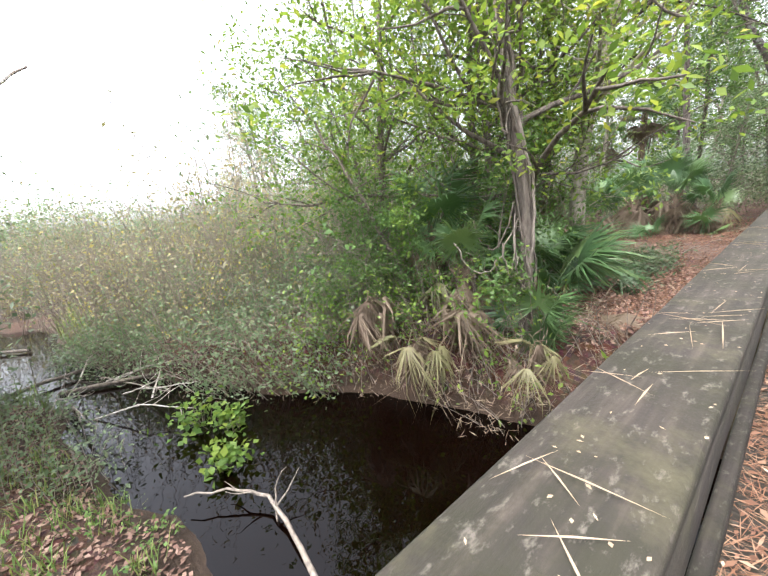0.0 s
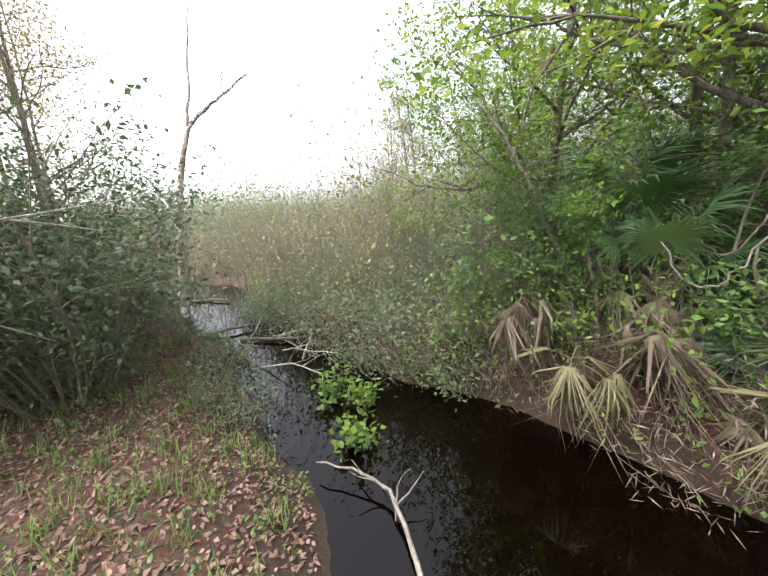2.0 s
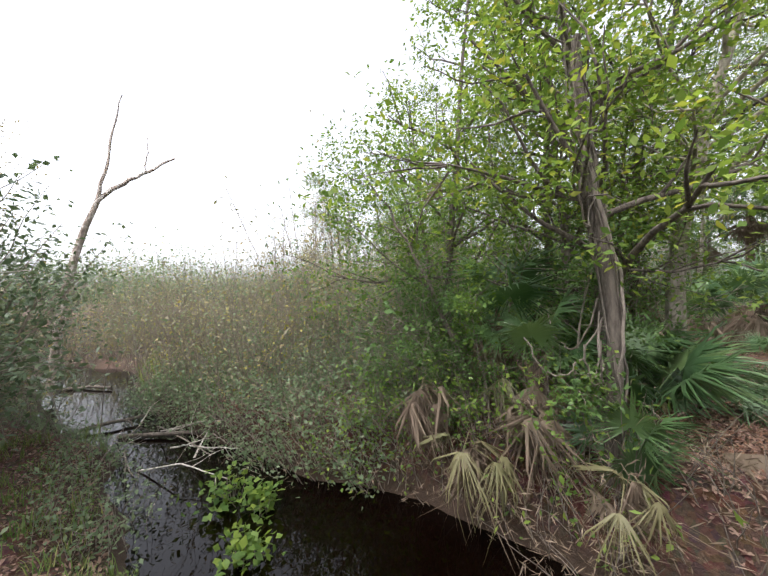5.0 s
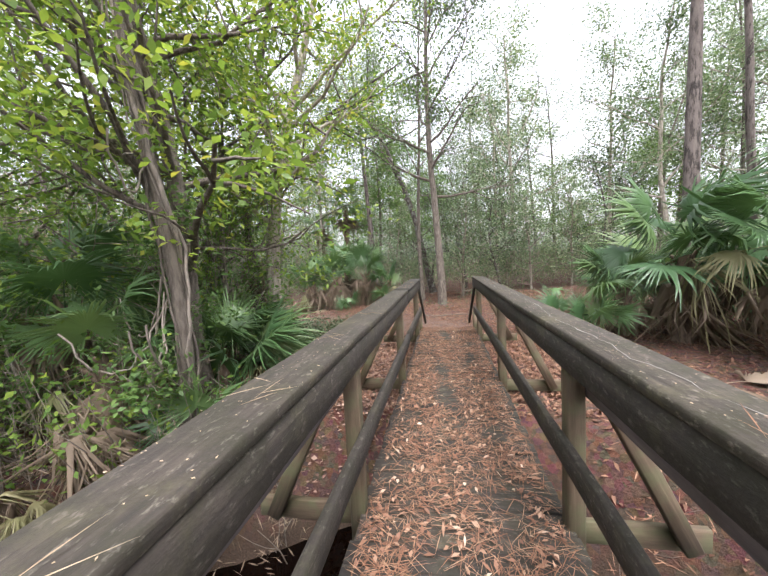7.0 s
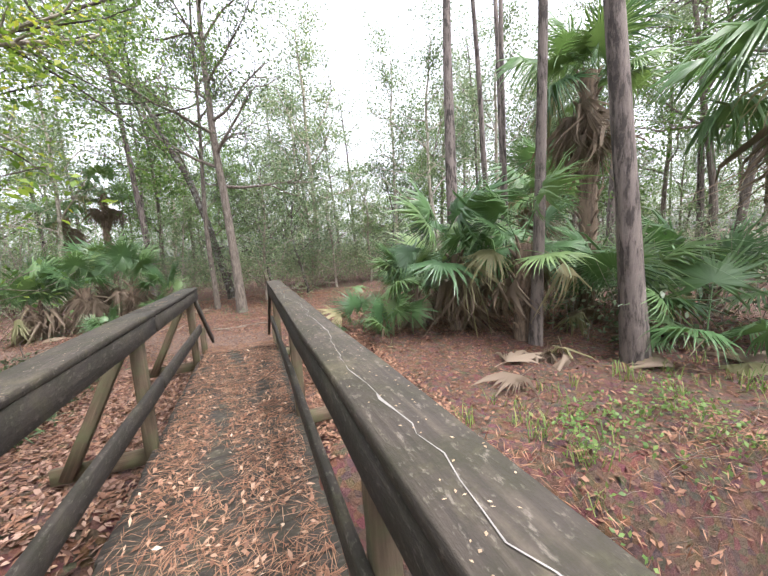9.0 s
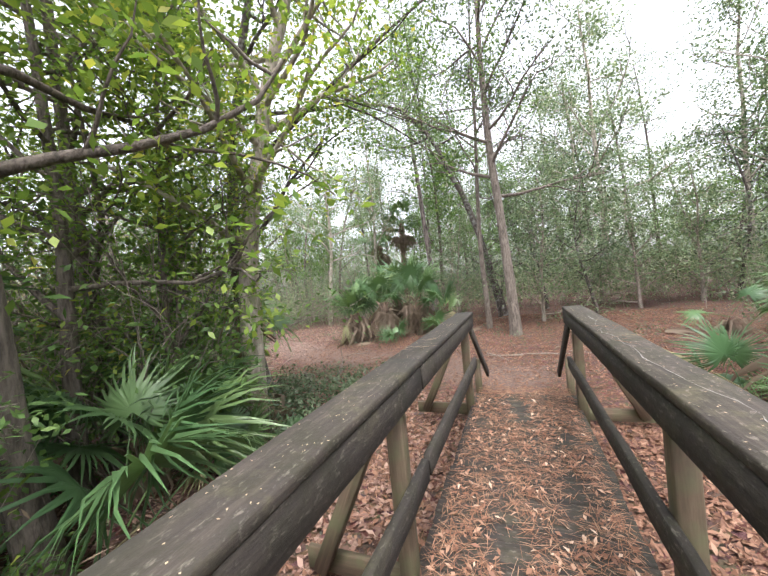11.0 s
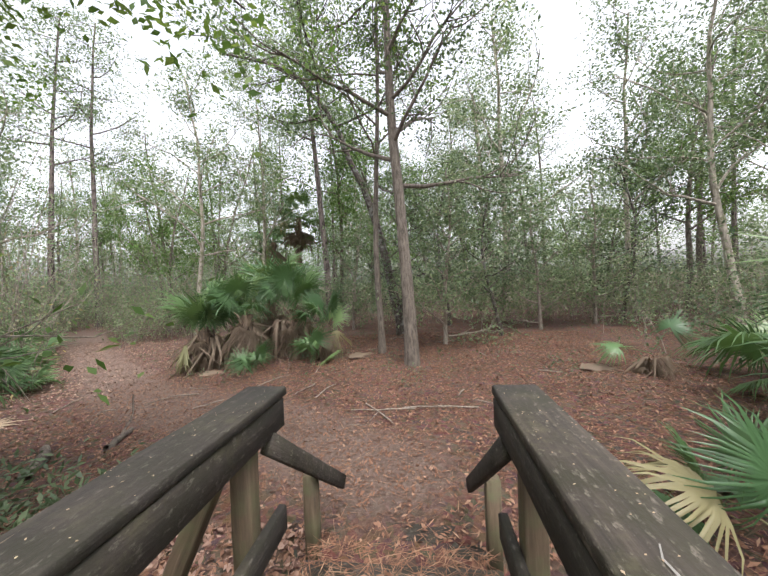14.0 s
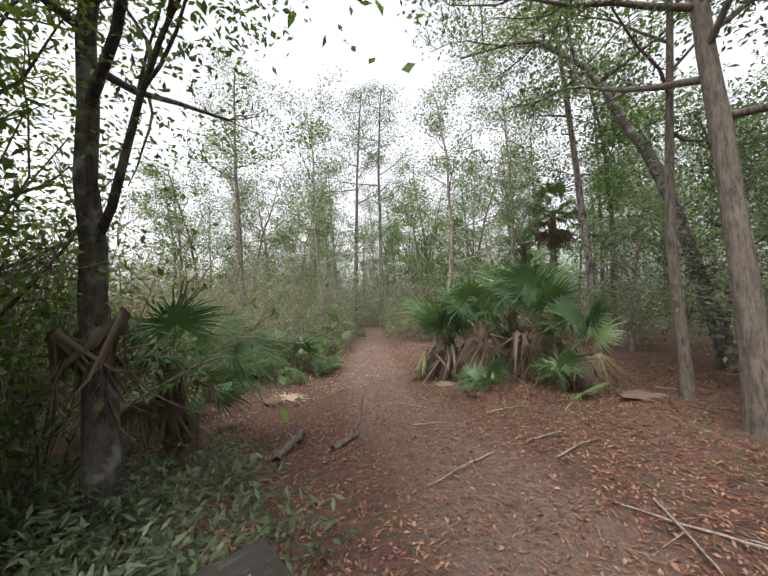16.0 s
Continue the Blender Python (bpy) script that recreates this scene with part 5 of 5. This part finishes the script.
# ---------- fallen wood ----------
def branch(name, pts, r0, r1, material, label, twigs=0, seed=0, category="branch"):
    rng = np.random.default_rng(seed)
    p = np.array(pts, float)
    u = np.linspace(0, 1, max(8, 3 * len(p)))
    k = np.linspace(0, 1, len(p))
    line = np.stack([np.interp(u, k, p[:, q]) for q in range(3)], 1) + rng.normal(0, r0 * 0.35, (len(u), 3))
    tb = [tube(line, np.linspace(r0, r1, len(u)), 7, 0.1, rng)]
    for q in range(twigs):
        j = int(rng.integers(1, len(u) - 1))
        d = line[j] - line[j - 1]
        tb.append(tube(bend(rng, line[j], d / np.linalg.norm(d) + rng.normal(0, 0.7, 3), rng.uniform(0.25, 0.8), 6, 0.2), np.linspace(r0 * 0.4, r1 * 0.3, 6), 5))
    v, f = join(tb)
    return tagged(new(name, mesh_of(name, v, f, material, True)), label, category)


branch("fallen_branch", [(-2.2, 0.1, -1.24), (-2.8, 0.12, -1.14), (-3.4, 0.1, -1.08), (-3.7, -0.15, -1.04), (-4.0, -0.55, -1.05)], 0.028, 0.008, TWIG, "bleached forked branch lying in the creek", 6, 41)
branch("stake", [(-6.6, 0.7, -1.5), (-6.75, 0.78, -0.9), (-6.95, 0.95, -0.45)], 0.03, 0.02, DRIFT, "pale broken stick standing in the creek", 2, 42)
branch("fallen_log", [(-9.1, -3.8, -1.15), (-9.6, -2.7, -1.12), (-9.8, -1.6, -1.1)], 0.05, 0.035, BARK, "dark wet log across the creek", 3, 43, "log")
branch("fallen_log", [(-8.9, -1.9, -1.16), (-8.3, -0.8, -1.12), (-7.7, 0.4, -1.05)], 0.045, 0.03, BARK, "dark wet log across the creek", 3, 44, "log")
branch("fallen_log", [(-14.4, -4.6, -1.15), (-14.2, -3.7, -1.14), (-13.6, -2.9, -1.1)], 0.05, 0.04, BARK, "half-sunk dark log upstream", 0, 45, "log")
rb = np.random.default_rng(46)
for k in range(16):
    x = rb.uniform(-8.6, -3.4)
    y = float(np.interp(x, CX, FAR)) + rb.uniform(0.0, 1.2)
    a = rb.uniform(2.4, 4.2)
    ln = rb.uniform(0.8, 2.0)
    branch("dead_branch", [(x, y, -0.75 + rb.uniform(0, 0.5)), (x + np.cos(a) * ln * 0.5, y + np.sin(a) * ln * 0.4, -0.85 + rb.uniform(0, 0.4)), (x + np.cos(a) * ln, y + np.sin(a) * ln * 0.7, -1.1 + rb.uniform(0, 0.2))], 0.016, 0.005, TWIG, "bare grey dead branch hanging over the water", 4, 600 + k)
for k in range(18):
    x, y = rb.uniform(-9.6, -6.4), rb.uniform(-2.0, 0.2)
    a, ln = rb.uniform(0.1, 1.2) if k % 3 else rb.uniform(2, 3), rb.uniform(0.9, 2.4)
    branch("drift_stick", [(x, y, -1.2), (x + np.cos(a) * ln * 0.5, y + np.sin(a) * ln * 0.4, -1.05 + rb.uniform(0, 0.15)), (x + np.cos(a) * ln, y + np.sin(a) * ln * 0.8, -0.95 + rb.uniform(-0.1, 0.3))], 0.016, 0.006, DRIFT if k % 2 else TWIG, "pale drift stick tangled in the creek", 3, 640 + k)
branch("fallen_log", [(-4.0, 8.7, gz(-4.0, 8.7) + 0.04), (-4.3, 9.1, gz(-4.3, 9.1) + 0.06), (-4.7, 9.4, gz(-4.7, 9.4) + 0.04)], 0.06, 0.05, BARK, "short curved log in the litter", 0, 47, "log")
branch("fallen_log", [(-3.7, 9.3, gz(-3.7, 9.3) + 0.03), (-3.9, 9.9, gz(-3.9, 9.9) + 0.03)], 0.045, 0.03, BARK, "short stick in the litter", 2, 48, "log")
for k in range(26):
    x, y = rb.uniform(-7, 3.5), rb.uniform(9.5, 16.5)
    a, ln = rb.uniform(0, 6.3), rb.uniform(0.3, 1.1)
    z0 = gz(x, y) + 0.02
    x2, y2 = x + np.cos(a) * ln, y + np.sin(a) * ln
    branch("stick", [(x, y, z0), ((x + x2) / 2, (y + y2) / 2, z0 + 0.02), (x2, y2, gz(x2, y2) + 0.03)], 0.012, 0.006, TWIG, "thin fallen stick in the litter", 1, 700 + k)


def fallen_frond(x, y, turn, me, label, size=0.8, tilt=0):
    t = tagged(new("fallen_frond", me), label, "palm frond")
    t.matrix_world = pose(x, y, gz(x, y) + 0.07, tilt, -4, turn) @ Matrix.Scale(size, 4)


FLAT = fan_mesh("fallen_frond", 51, STRAW, 0.7, 0.5, 280, 26, 0.05, 0.1, 0.1)
FLAT2 = fan_mesh("fallen_frond", 52, FROND_DEAD, 0.8, 0.55, 95, 24, 0.12, 0.5, 0.25)
fallen_frond(-6.6, 10.0, 150, FLAT, "straw-pale fallen fan frond beside the trail", 0.8)
floating = tagged(new("floating_frond", FLAT), "pale dead fan frond floating at the bank", "palm frond")
floating.matrix_world = pose(2.9, 2.2, WATER_Z + 0.06, 0, 2, 15) @ Matrix.Diagonal((0.7, 0.35, 0.5, 1))
for (x, y, a) in [(3.2, 4.85, 20), (3.6, 4.6, 200), (5.1, 3.5, 100), (5.5, 3.3, 30), (-1.6, 13.0, 70), (2.8, 12.2, 10), (-5.2, 12.6, 40), (-2.2, 4.4, 330), (-7.4, 9.6, 30)]:
    fallen_frond(x, y, a, FLAT2, "brown fallen fan frond in the litter", 0.55)

# ---------- deck planks, last ----------
PLANKS = [beam_mesh("plank", 1.16, 0.1445, 0.038, WOOD, 800 + k) for k in range(4)]
rp = np.random.default_rng(55)
y, k = Y0 + 0.07, 0
while y < Y1 + 0.1:
    m = pose(MID - 0.58 + rp.normal(0, 0.006), y, -0.021 + rp.normal(0, 0.0015), 0, 0, -90 + rp.normal(0, 0.25))
    child("plank", PLANKS[k % 4], bridge, "", m)
    y += 0.147
    k += 1
# two sill timbers stepping down to the path
for (yy_, z_) in [(7.5, -0.2), (7.95, -0.27)]:
    beam("step", bridge, (MID - 0.6, yy_, z_), (MID + 0.6, yy_, z_), 0.3, 0.1, label="worn landing step", seed=int(yy_ * 10))
